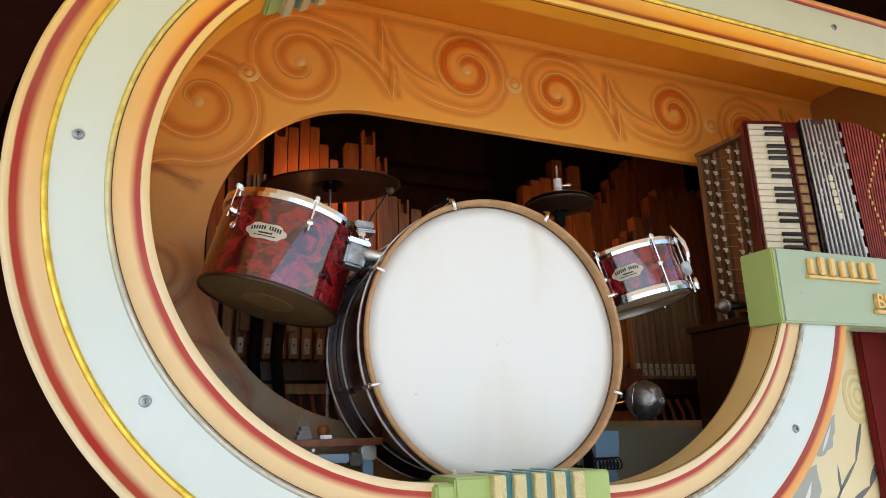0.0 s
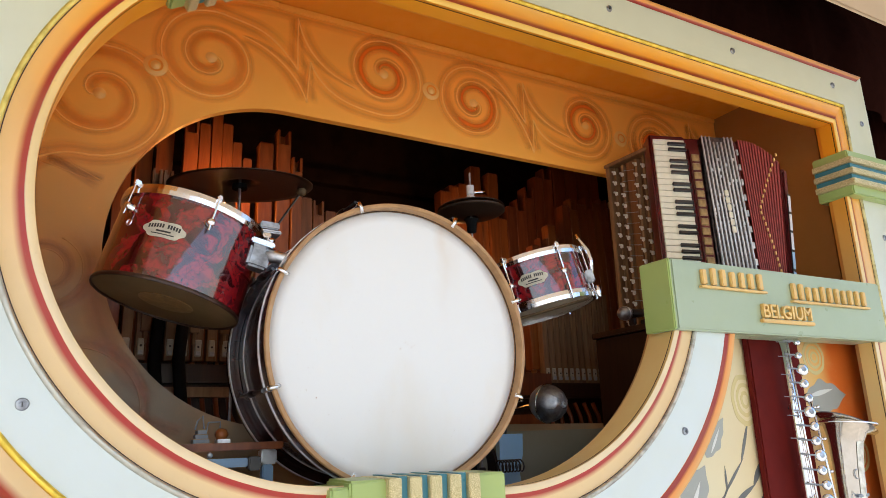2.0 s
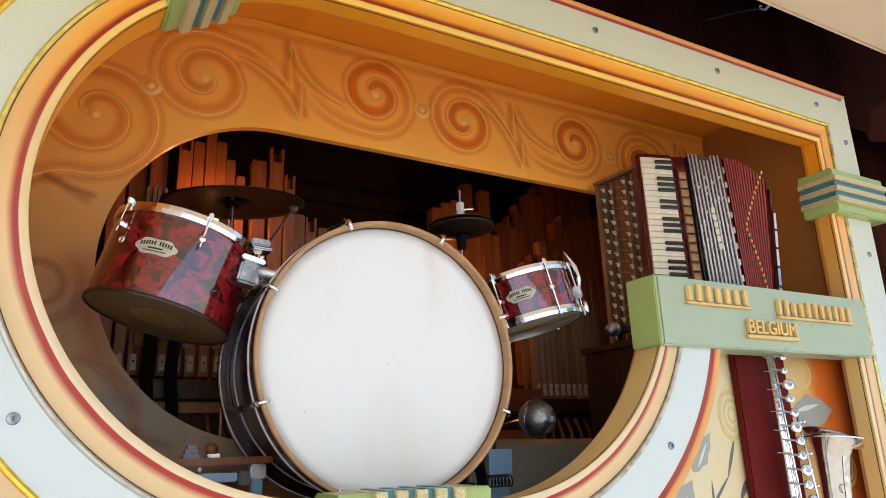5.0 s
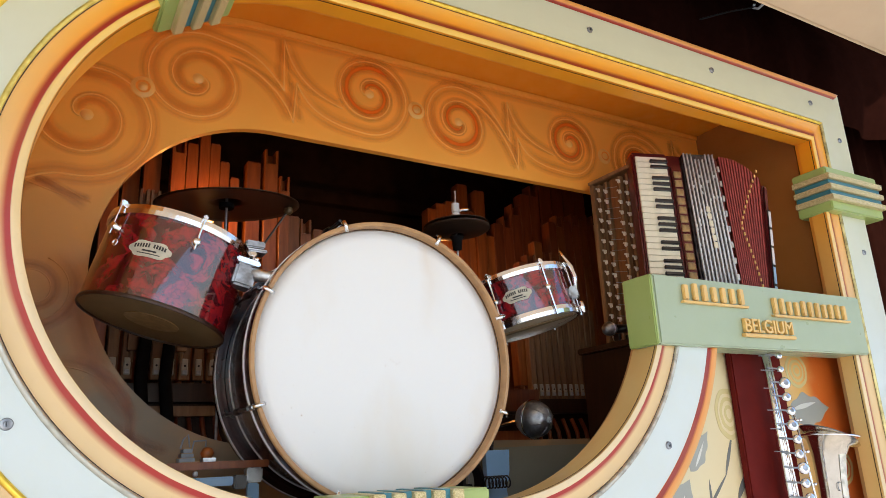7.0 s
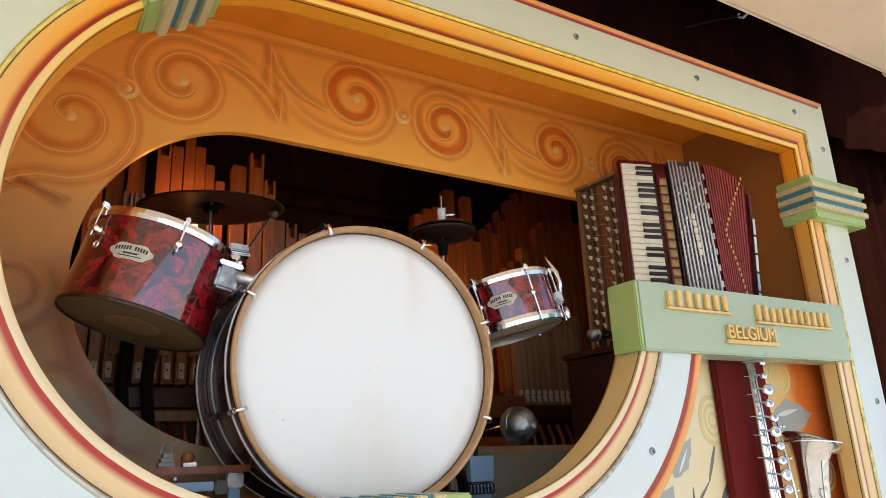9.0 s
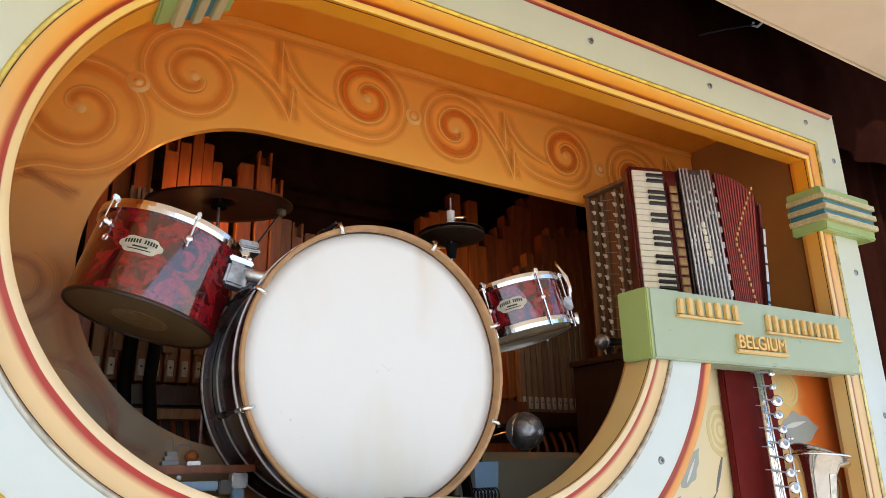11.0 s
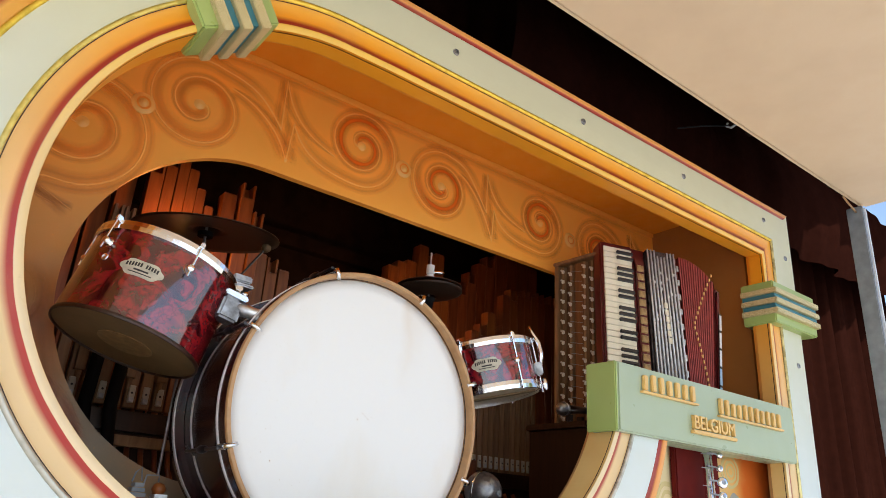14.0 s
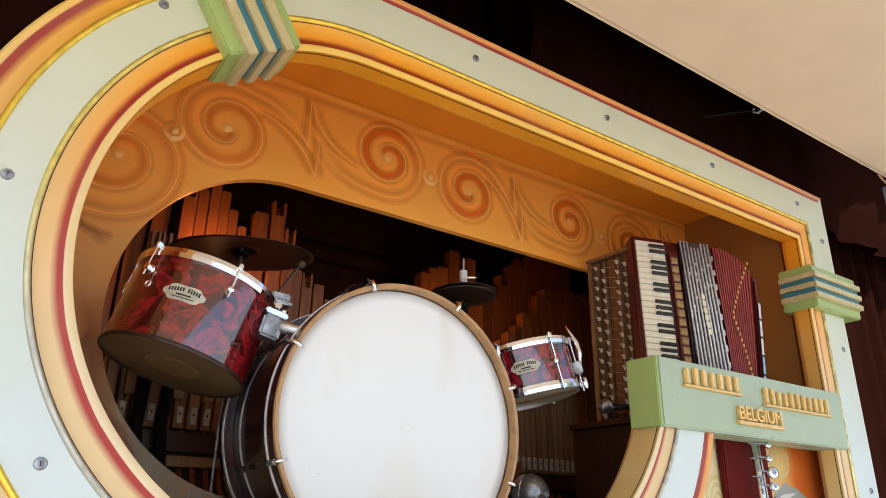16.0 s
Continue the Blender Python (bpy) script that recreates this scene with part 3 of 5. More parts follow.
for x, z, ln, w, a in ((0.925, 1.63, 0.14, 0.055, 62), (0.84, 1.43, 0.13, 0.055, 50), (0.74, 1.28, 0.16, 0.10, 55), (1.29, 1.575, 0.20, 0.10, 4), (0.78, 1.22, 0.12, 0.07, 120)):
    blade(front, leaf_outline(x, z, ln, w, a, 0.12), M_LEAF, "painted_leaf")
    blade(front, leaf_outline(x + 0.02, z + 0.01, ln * 0.6, w * 0.14, a + 6, 0.0), M_HIGHLIGHT, "painted_stroke", lift=0.0014)
for x0, z0, x1, z1, w in ((0.89, 1.335, 1.018, 1.515, 0.011), (0.925, 1.31, 1.056, 1.415, 0.018), (0.865, 1.31, 0.905, 1.40, 0.008), (1.0, 1.27, 1.05, 1.33, 0.03)):
    mid = ((x0 + x1) / 2 + 0.018, (z0 + z1) / 2 - 0.012)
    for (ax, az), (bx, bz), ww in (((x0, z0), mid, w * 0.8), (mid, (x1, z1), w)):
        blade(front, leaf_outline(ax, az, math.hypot(bx - ax, bz - az) * 1.12, ww, math.degrees(math.atan2(bz - az, bx - ax))), M_STEM, "painted_stem")
for x, z, r, sz in ((1.018, 1.575, 0.052, 1.35), (1.358, 1.70, 0.052, 1.0), (1.50, 1.41, 0.055, 1.0)):
    for q, mt, lf in ((1.0, M_PETAL, 0.0009), (0.80, M_FLORAL, 0.0014), (0.66, M_PETAL, 0.0019), (0.50, M_FLORAL, 0.0024), (0.34, M_PETAL, 0.0029), (0.2, M_FLORAL, 0.0034)):
        blade(front, [(x + (px - x), z + (pz - z) * sz) for px, pz in disc_outline(x, z, r * q, 0.014)], mt, "painted_flower", lift=lf)

# ornament blocks: green saddles over the moulding with glitter ribs
def ornament(m, half, r0, r1, ribs, rib_w, gap, depth=0.09, proud=0.03, over=0.014, flange=0.0):
    """Local x along the moulding, local z outward from the opening, y to the back."""
    blk = thing("ornament_block")
    blk.parent = front
    blk.matrix_basis = m
    span = ribs * rib_w + (ribs - 1) * gap
    tagged(blk, "sage green ornament block with gold glitter ribs")
    part("saddle", box((-half, -proud, r0), (half, depth, r1), 0.004), M_GREEN, blk)
    if flange:
        part("flange", box((half - 0.004, -proud + 0.006, r0 + 0.010), (half + flange, depth, r1), 0.004), M_GREEN, blk)
    x = -span / 2
    for k in range(ribs):
        part("rib", box((x, -proud - 0.016, r0 - over), (x + rib_w, depth - 0.004, r1 - 0.002), 0.0015), M_GLITTER, blk, "gold glitter rib")
        if k < ribs - 1:
            part("groove", box((x + rib_w + 0.0005, -proud - 0.004, r0 - 0.003), (x + rib_w + gap - 0.0005, depth - 0.006, r1 - 0.003)), M_BLUE, blk, "teal blue groove")
        x += rib_w + gap
    return blk


a = radians(121)
ornament(Matrix.Translation((-0.205 + 0.5 * math.cos(a), 0, 1.942 + 0.5 * math.sin(a))) @ pose(0, 0, 0, 0, -31, 0), 0.083, 0.0, 0.17, 3, 0.021, 0.020)
ornament(pose(1.49, 0, 2.275, 0, 90, 0), 0.075, 0.0, 0.29, 3, 0.018, 0.018)
ornament(pose(-0.04, 0, 1.437, 0, 180, 0), 0.16, 0.0, 0.24, 5, 0.024, 0.0165, over=0.0012, flange=0.032)

# name sign across the front
sign = thing("name_sign", (0.64, -0.02, 1.737), label="grey green wooden sign with raised tan lettering on the organ", category="sign")
part("board", box((0.010, 0, 0), (0.90, 0.028, 0.178), 0.004), M_SIGN, sign)
part("end_board", box((0.0, 0.001, 0.0), (0.0098, 0.10, 0.178), 0.003), M_GREEN, sign, "sage green end board")
part("under_board", box((0.0102, 0.0285, 0.0), (0.90, 0.09, 0.016), 0.002), M_SIGN, sign)


def word_bars(x0, x1, z0, h, n, seed):
    """Raised lettering that is not spelled out: an underline with upright strokes."""
    rnd = random.Random(seed)
    part("underline", box((x0, -0.012, z0), (x1, 0.0, z0 + 0.006), 0.001), M_LETTER, sign, "raised tan underline")
    w = (x1 - x0) / n
    for k in range(n):
        part("letter_bar", box((x0 + w * (k + 0.22), -0.010, z0 + 0.009), (x0 + w * (k + 0.70), 0.0, z0 + h * rnd.uniform(0.86, 1.0)), 0.002), M_LETTER, sign, "raised tan bar")


word_bars(0.098, 0.350, 0.108, 0.055, 7, 1)
word_bars(0.455, 0.815, 0.092, 0.055, 11, 2)
part("underline", box((0.315, -0.012, 0.030), (0.535, 0.0, 0.040), 0.002), M_LETTER, sign, "raised tan underline")
txt = bpy.data.curves.new("word", "FONT")
txt.body, txt.size, txt.extrude, txt.bevel_depth, txt.align_x = "BELGIUM", 0.052, 0.005, 0.0006, "CENTER"
tob = new("word", txt)
deps = bpy.context.evaluated_depsgraph_get()
word_mesh = bpy.data.meshes.new_from_object(tob.evaluated_get(deps))
bpy.data.objects.remove(tob)
word_mesh.materials.clear()
word_mesh.materials.append(M_LETTER)
word = new("word", word_mesh)
word.parent = sign
word.matrix_basis = pose(0.425, -0.006, 0.044, 90, 0, 0)
tagged(word, "raised tan letters reading BELGIUM")

# ---- the alcove: scroll panel, soffit, sides ----
panel = thing("scroll_panel", (0, 0, 0), label="ochre panel with carved airbrushed scrolls and an oval opening", category="panel")
hole = [(x, z) for x, z, _, _ in arc(-0.174, 1.957, 0.417, 90, 270, 60)] + [(x, z) for x, z, _, _ in arc(1.0, 1.948, 0.422, -90, 90, 44)]
part("board", plate([(-0.915, 1.2), (1.70, 1.2), (1.70, 2.70), (-0.915, 2.70)], 0.512, 0.535, [hole]), M_PANEL, panel)


def ridge(points, r0=0.0028, r1=0.0022):
    """A slim carved line that stands a little proud of the board."""
    n = len(points)
    return tube([(x, 0.5128, z) for x, z in points], [r0 + (r1 - r0) * k / (n - 1) for k in range(n)], 7)


def stroke(points, w0, w1, lift=0.0006, side=0.0):
    """A soft airbrushed stroke along points."""
    bm = bmesh.new()
    uv = bm.loops.layers.uv.new("across")
    pts = [Vector((x, 0, z)) for x, z in points]
    n = len(pts)
    rows = []
    for i, p in enumerate(pts):
        d = (pts[min(i + 1, n - 1)] - pts[max(i - 1, 0)]).normalized()
        nrm = Vector((-d.z, 0, d.x))
        w = w0 + (w1 - w0) * i / (n - 1)
        rows.append([bm.verts.new(p + Vector((0, 0.512 - lift, 0)) + nrm * (o - 0.5 + side) * w) for o in (0, 0.25, 0.5, 0.75, 1)])
    for i, (a, c) in enumerate(zip(rows, rows[1:])):
        for k in range(4):
            f = bm.faces.new((a[k], a[k + 1], c[k + 1], c[k]))
            for loop, (u, v) in zip(f.loops, ((i, k), (i, k + 1), (i + 1, k + 1), (i + 1, k))):
                loop[uv].uv = (u / (n - 1), v / 4)
    return bm


def spiral(cx, cz, r, turns, a_end, spin):
    """Points from the outside in; a_end is the outer end's angle in degrees, spin +1 winds anticlockwise inward."""
    n = int(turns * 40)
    out = []
    for k in range(n + 1):
        u = k / n
        a = radians(a_end + spin * 360 * turns * u)
        q = r * (1 - u) ** 0.72 + 0.012
        out.append((cx + q * math.cos(a), cz + q * math.sin(a)))
    return out


def bend(p0, c0, c1, p1, n=24):
    out = []
    for k in range(n):
        t = k / n
        out.append(tuple((1 - t) ** 3 * a + 3 * (1 - t) ** 2 * t * b + 3 * (1 - t) * t * t * c + t ** 3 * d for a, b, c, d in zip(p0, c0, c1, p1)))
    return out


def carve(points, name="scroll", fade=1.0):
    part(name, ridge(points), M_RIDGE, panel, "carved scroll line", smooth=True)
    part("shading", stroke(points, 0.044 * fade, 0.034 * fade, 0.0006, 0.34), M_AIR, panel, "soft orange airbrushed shading")
    part("shading", stroke(points, 0.040 * fade, 0.006 * fade, 0.0009, -0.46), M_AIR, panel, "soft orange airbrushed shading")


def faded(points):
    part("scroll", ridge(points, 0.0018, 0.0014), M_PANEL, panel, "faded carved scroll line", smooth=True)
    part("shading", stroke(points, 0.040, 0.024, 0.0006, 0.35), M_AIR_FAINT, panel, "faded red airbrushed shading")


def inner_shade(points, r):
    """The stronger airbrushed stroke that winds inside a spiral's band."""
    part("shading", stroke(points[len(points) // 8:], 0.056, 0.034, 0.0013, 0.42), M_AIR_DEEP if r < 0.126 else M_AIR, panel, "deep orange airbrushed shading")


def eye(cx, cz):
    part("eye", lathe([(0.0, 0.006), (0.006, 0.005), (0.012, 0.002), (0.015, 0.0)], 20, m=pose(cx, 0.5118, cz, 90, 0, 0)), M_RIDGE, panel, "pale raised scroll eye", smooth=True)


def scroll_over(cx, cz, r, tip, zz):
    """A spiral whose band leaves over the top and falls to a point."""
    sp = spiral(cx, cz, r, 1.85, 72, 1)
    carve(bend(tip, (tip[0] - 0.07, tip[1] + 0.10), (sp[0][0] + 0.075, sp[0][1] - 0.012), sp[0]) + sp)
    inner_shade(sp, r)
    eye(cx, cz)
    carve(bend(zz, (zz[0] - 0.035, zz[1] + 0.11), (cx + r * 0.95, cz + r * 0.62), (cx + r * 0.55, cz + r * 0.66)))


def scroll_under(cx, cz, r, top, mid):
    """A spiral whose band comes down from a point and passes underneath."""
    sp = spiral(cx, cz, r, 1.85, -100, 1)
    carve(bend(mid, (mid[0] + 0.03, mid[1] - 0.075), (sp[0][0] - 0.11, sp[0][1] + 0.006), sp[0]) + sp)
    inner_shade(sp, r)
    eye(cx, cz)
    carve(bend(top, (top[0] + 0.03, top[1] - 0.13), (cx - r * 1.25, cz - r * 0.38), (cx - r * 0.62, cz - r * 0.58)))


for cx, cz, r, dx, dz, rr, zt, zz, tip, mid in (
        (-0.376, 2.488, 0.128, 0.121, 2.558, 0.124, (-0.145, 2.670), (-0.115, 2.413), (-0.143, 2.507), (-0.106, 2.541)),
        (0.434, 2.530, 0.116, 0.895, 2.542, 0.106, (0.633, 2.648), (0.662, 2.400), (0.634, 2.500), (0.668, 2.520)),
        (1.215, 2.515, 0.110, 1.70, 2.54, 0.03, (1.425, 2.655), (1.44, 2.40), (1.42, 2.48), (1.445, 2.56))):
    scroll_over(cx, cz, r, tip, zz)
    scroll_under(dx, dz, rr, zt, mid)
    for p, q in ((tip, zt), (zz, mid)):
        carve([(p[0] + (q[0] - p[0]) * k / 8, p[1] + (q[1] - p[1]) * k / 8) for k in range(9)], "zigzag")
scroll_under(-0.628, 2.328, 0.150, (-0.88, 2.20), (-0.86, 2.10))
faded(spiral(-0.70, 1.885, 0.070, 1.6, 70, -1))
faded([(x, z) for x, z, _, _ in arc(-0.628, 1.575, 0.145, 95, -25, 30)])
seam = bend((-0.605, 1.885), (-0.60, 1.78), (-0.545, 1.68), (-0.445, 1.585), 20)
part("shading", stroke(seam, 0.075, 0.05, 0.0012), M_AIR_FAINT, panel, "faded red airbrushed shading")
part("shading", stroke(bend((-0.56, 1.60), (-0.50, 1.58), (-0.44, 1.545), (-0.38, 1.53), 16), 0.06, 0.03, 0.0010), M_AIR_FAINT, panel, "faded red airbrushed shading")
faded([(-0.74, 2.14), (-0.69, 2.125), (-0.64, 2.11), (-0.60, 2.105)])
faded([(-0.60, 2.105), (-0.65, 2.13), (-0.70, 2.155), (-0.72, 2.16)])
for x, z in ((-0.509, 2.431), (0.28, 2.538), (1.057, 2.522)):
    k = part("boss", lathe([(0.0, 0.010), (0.007, 0.009), (0.011, 0.003), (0.026, 0.005), (0.030, 0.0)], 30, m=pose(x, 0.5125, z, 90, 0, 0)), M_RIDGE, panel, "small pale carved round boss", smooth=True)
    part("boss_ring", lathe([(0.0125, 0.0042), (0.018, 0.0050)], 30, m=pose(x, 0.5122, z, 90, 0, 0)), M_SOFFIT, panel, "orange airbrushed ring", smooth=True)
liner = [(-0.205 + 0.70 * nx, 1.942 + (0.757 if nz > 0 else 0.70) * nz, nx, nz) for _, _, nx, nz in arc(0, 0, 1, 90, 272, 80)]
part("rebate", box((-0.205, 0.500, 2.682), (1.57, 0.5118, 2.698), 0.002), M_PANEL, panel, "plain top border")
part("rebate", sweep(liner[:26], [(-0.017, 0.5118, 0), (-0.017, 0.500, 0.3), (-0.001, 0.500, 1)]), M_PANEL, panel, "plain top border")
edge = [(x - 0.027 * nx, z - 0.027 * nz) for x, z, nx, nz in reversed(liner[:30])] + [(-0.15 + 0.05 * k, 2.672) for k in range(35)]
part("shading", stroke(edge, 0.045, 0.045, 0.0016), M_AIR, panel, "soft orange airbrushed shading")
tagged(part("alcove_wall", sweep(liner, [(0.0, 0.104, 0), (0.0, 0.515, 1), (0.012, 0.515, 1), (0.012, 0.104, 0)]), M_SOFFIT, smooth=False), "ochre painted curved side wall of the alcove", "wall", kind="structure")
corner_tl = [(x, z) for x, z, _, _ in arc(-0.205, 1.942, 0.775, 90, 180, 24)] + [(-1.05, 1.942), (-1.05, 2.74), (-0.205, 2.74)]
corner_bl = [(x, z) for x, z, _, _ in arc(-0.205, 1.942, 0.714, 180, 270, 24)] + [(-0.205, 1.0), (-1.05, 1.0), (-1.05, 1.942)]
for pts in (corner_tl, corner_bl):
    tagged(part("backing_board", plate(pts, 0.16, 0.18), M_CURTAIN), "dark cloth covered board behind the organ case", "board", kind="structure")
slab("soffit", (-0.205, 0.107, 2.70), (1.70, 0.511, 2.72), M_SOFFIT, "ochre painted underside of the alcove top", "soffit")
slab("alcove_wall", (1.575, 0.11, 1.92), (1.60, 0.511, 2.70), M_SIDE, "brown ochre painted side wall of the alcove")
# two hidden boards added to stop daylight leaking in from above
slab("alcove_light_block", (-1.0, 0.13, 2.725), (1.72, 0.53, 2.74), M_DARK, "unseen dark board blocking light above the alcove", "board")
slab("chamber_light_block", (-1.5, 0.50, 2.90), (2.6, 0.62, 2.95), M_DARK, "unseen dark board closing the chamber against light", "board")

slab("header", (-0.205, 0.107, 2.60), (1.69, 0.125, 2.699), M_SOFFIT, "ochre painted board above the opening", "board")

# ---- drums ----
def hoop_bm(r, z0, z1, t):
    return lathe([(r, z0), (r + t, z0), (r + t + 0.001, (z0 + z1) / 2), (r + t, z1), (r, z1)], 72, closed=True)


def badge_bm(w, h):
    out = []
    for k in range(48):
        a = 6.2832 * k / 48
        c, s_ = math.cos(a), math.sin(a)
        r = 1 + 0.07 * math.cos(6 * a)
        out.append((w / 2 * r * (abs(c) ** 0.8) * (1 if c > 0 else -1), h / 2 * r * (abs(s_) ** 0.75) * (1 if s_ > 0 else -1)))
    return out


def add_badge(parent, r, angle, z, w=0.058, h=0.026):
    """An oval cream badge curved on the shell, with dark bars for its writing."""
    def wrap(bm):
        for v in bm.verts:
            a = radians(angle) + v.co.x / r
            rr = r - v.co.y
            v.co = Vector((rr * math.cos(a), rr * math.sin(a), z + v.co.z))
        return bm
    def cut(x0, x1, z0, z1, y):
        bm = bmesh.new()
        n = 8
        rows = [[bm.verts.new((x0 + (x1 - x0) * k / n, yy, zz)) for k in range(n + 1)] for zz, yy in ((z0, y), (z1, y))]
        for k in range(n):
            bm.faces.new((rows[0][k], rows[0][k + 1], rows[1][k + 1], rows[1][k]))
        return bm
    b = part("badge", wrap(plate(badge_bm(w, h), -0.0006, -0.0016)), M_BADGE, parent, "cream badge with dark writing bars")
    for k in range(12):
        if k != 6:
            x = -0.40 * w + 0.8 * w * k / 12
            dz = h * 0.10 * (1 - (x / (0.4 * w)) ** 2)
            part("writing_bar", wrap(cut(x, x + 0.045 * w, dz, dz + h * 0.24, -0.0019)), M_INK, b)
    part("writing_bar", wrap(cut(-0.18 * w, 0.18 * w, -h * 0.16, -h * 0.06, -0.0019)), M_INK, b)
    part("writing_bar", wrap(cut(-0.28 * w, 0.28 * w, -h * 0.31, -h * 0.25, -0.0019)), M_INK, b)


def add_lug(parent, r, angle, z, top, name="tension_lug"):
    """A round nut on the shell with a tension rod up to the hoop's claw."""
    m = pose(0, 0, 0, 0, 0, angle)
    lug = part(name, lathe([(0, 0.016), (0.006, 0.015), (0.009, 0.010), (0.007, 0.004), (0.010, 0.0)], 16, m=m @ pose(r, 0, z, 0, 90, 0)), M_CHROME, parent, "chrome tension lug", smooth=True)
    part("rod", tube([(r + 0.012, 0, z - 0.018), (r + 0.012, 0, top)], 0.0023, 8, m=m), M_CHROME, lug)
    part("claw", box((r + 0.002, -0.0045, top - 0.006), (r + 0.016, 0.0045, top + 0.006), 0.002, m=m), M_CHROME, lug)


def tom_drum():
    t = thing("tom_drum", (-0.475, 0.284, 1.788), (-1.9, 15.9, 0), "red marbled tom drum with chrome hoop and cream badge", "drum")
    r, h = 0.146, 0.173
    part("shell", lathe([(r, 0.0), (r, h)], 96), M_PEARL, t, "dark red marbled shell", smooth=True)
    part("top_hoop", hoop_bm(r + 0.001, h - 0.005, h + 0.015, 0.005), M_CHROME, t, "chrome hoop")
    part("bottom_rim", hoop_bm(r - 0.002, -0.005, 0.003, 0.0035), M_BROWN, t, "dark brown bottom rim")
    part("bottom_skin", lathe([(0, -0.001), (r - 0.002, -0.001)], 64), M_SKIN, t, "smoked brown skin")
    part("skin_patch", lathe([(0, -0.0025), (0.055, -0.0025), (0.055, -0.0015)], 40), M_AMBER, t, "amber round patch")
    part("top_skin", lathe([(0, h + 0.002), (r, h + 0.002)], 64), M_SKIN, t)
    for ang in (-150, -85, -25, 35, 95, 155):
        add_lug(t, r, ang, h - 0.036, h + 0.016)
    part("vent", lathe([(0.0, 0.001), (0.003, 0.001), (0.004, 0.003), (0.007, 0.002), (0.008, 0.0)], 18, m=pose(0, 0, 0, 0, 0, -146) @ pose(r, 0, 0.105, 0, 90, 0)), M_CHROME, t, "small vent ring")
    add_badge(t, r, -114, 0.097, 0.078, 0.034)
    return t


def snare_drum():
    t = thing("snare_drum", (0.473, 0.27, 1.824), (-8.2, -10.8, 0), "small red marbled snare drum with chrome hoops", "drum")
    r, h = 0.131, 0.123
    part("shell", lathe([(r, 0.0), (r, h)], 96), M_PEARL, t, "dark red marbled shell", smooth=True)
    part("top_hoop", hoop_bm(r + 0.001, h - 0.012, h + 0.008, 0.006), M_CHROME, t, "chrome hoop")
    part("bottom_hoop", hoop_bm(r + 0.001, -0.010, 0.011, 0.006), M_CHROME, t, "chrome hoop")
    part("bottom_skin", lathe([(0, -0.003), (r, -0.003)], 64), M_PALESKIN, t, "pale brown skin")
    part("top_skin", lathe([(0, h), (r, h)], 64), M_HEAD, t)
    part("snare_strip", box((-0.12, -0.014, -0.0075), (0.12, 0.014, -0.0035), 0.001, m=pose(0, 0, 0, 0, 0, -35)), M_SKIN, t, "metal snare wires")
    for ang in (144, -156, -96, -36, 24, 84):
        m = pose(0, 0, 0, 0, 0, ang)
        lug = part("tension_lug", lathe([(0, 0.016), (0.006, 0.015), (0.009, 0.008), (0.006, 0.0)], 14, m=m @ pose(r, 0, h / 2, 0, 90, 0)), M_CHROME, t, "chrome tension lug", smooth=True)
        part("rod", tube([(r + 0.011, 0, -0.014), (r + 0.011, 0, h + 0.016)], 0.003, 8, m=m), M_CHROME, lug)
        part("claw", box((r - 0.004, -0.006, h + 0.002), (r + 0.017, 0.006, h + 0.014), 0.002, m=m), M_CHROME, lug)
    m = pose(0, 0, 0, 0, 0, -48)
    st = part("strainer", box((r, -0.012, 0.028), (r + 0.022, 0.012, 0.062), 0.004, m=m), M_GREYMETAL, t, "chrome snare strainer")
    part("lever", tube([(r + 0.018, 0, 0.05), (r + 0.026, 0.003, 0.085), (r + 0.026, 0.006, 0.115), (r + 0.014, 0.009, 0.150), (r + 0.010, 0.010, 0.168)], [0.005, 0.0065, 0.006, 0.0045, 0.003], 8, m=m), M_CHROME, st, smooth=True)
    part("knob", lathe([(0, 0.02), (0.007, 0.018), (0.007, 0.0), (0.004, -0.012)], 14, m=m @ pose(r + 0.018, 0.012, 0.0, 0, 0, 0)), M_CHROME, st, smooth=True)
    part("block", box((r - 0.001, -0.022, 0.02), (r + 0.016, 0.014, 0.045), 0.003, m=pose(0, 0, 0, 0, 0, -12)), M_GREYMETAL, st)
    add_badge(t, r, -131, 0.062, 0.074, 0.034)
    return t


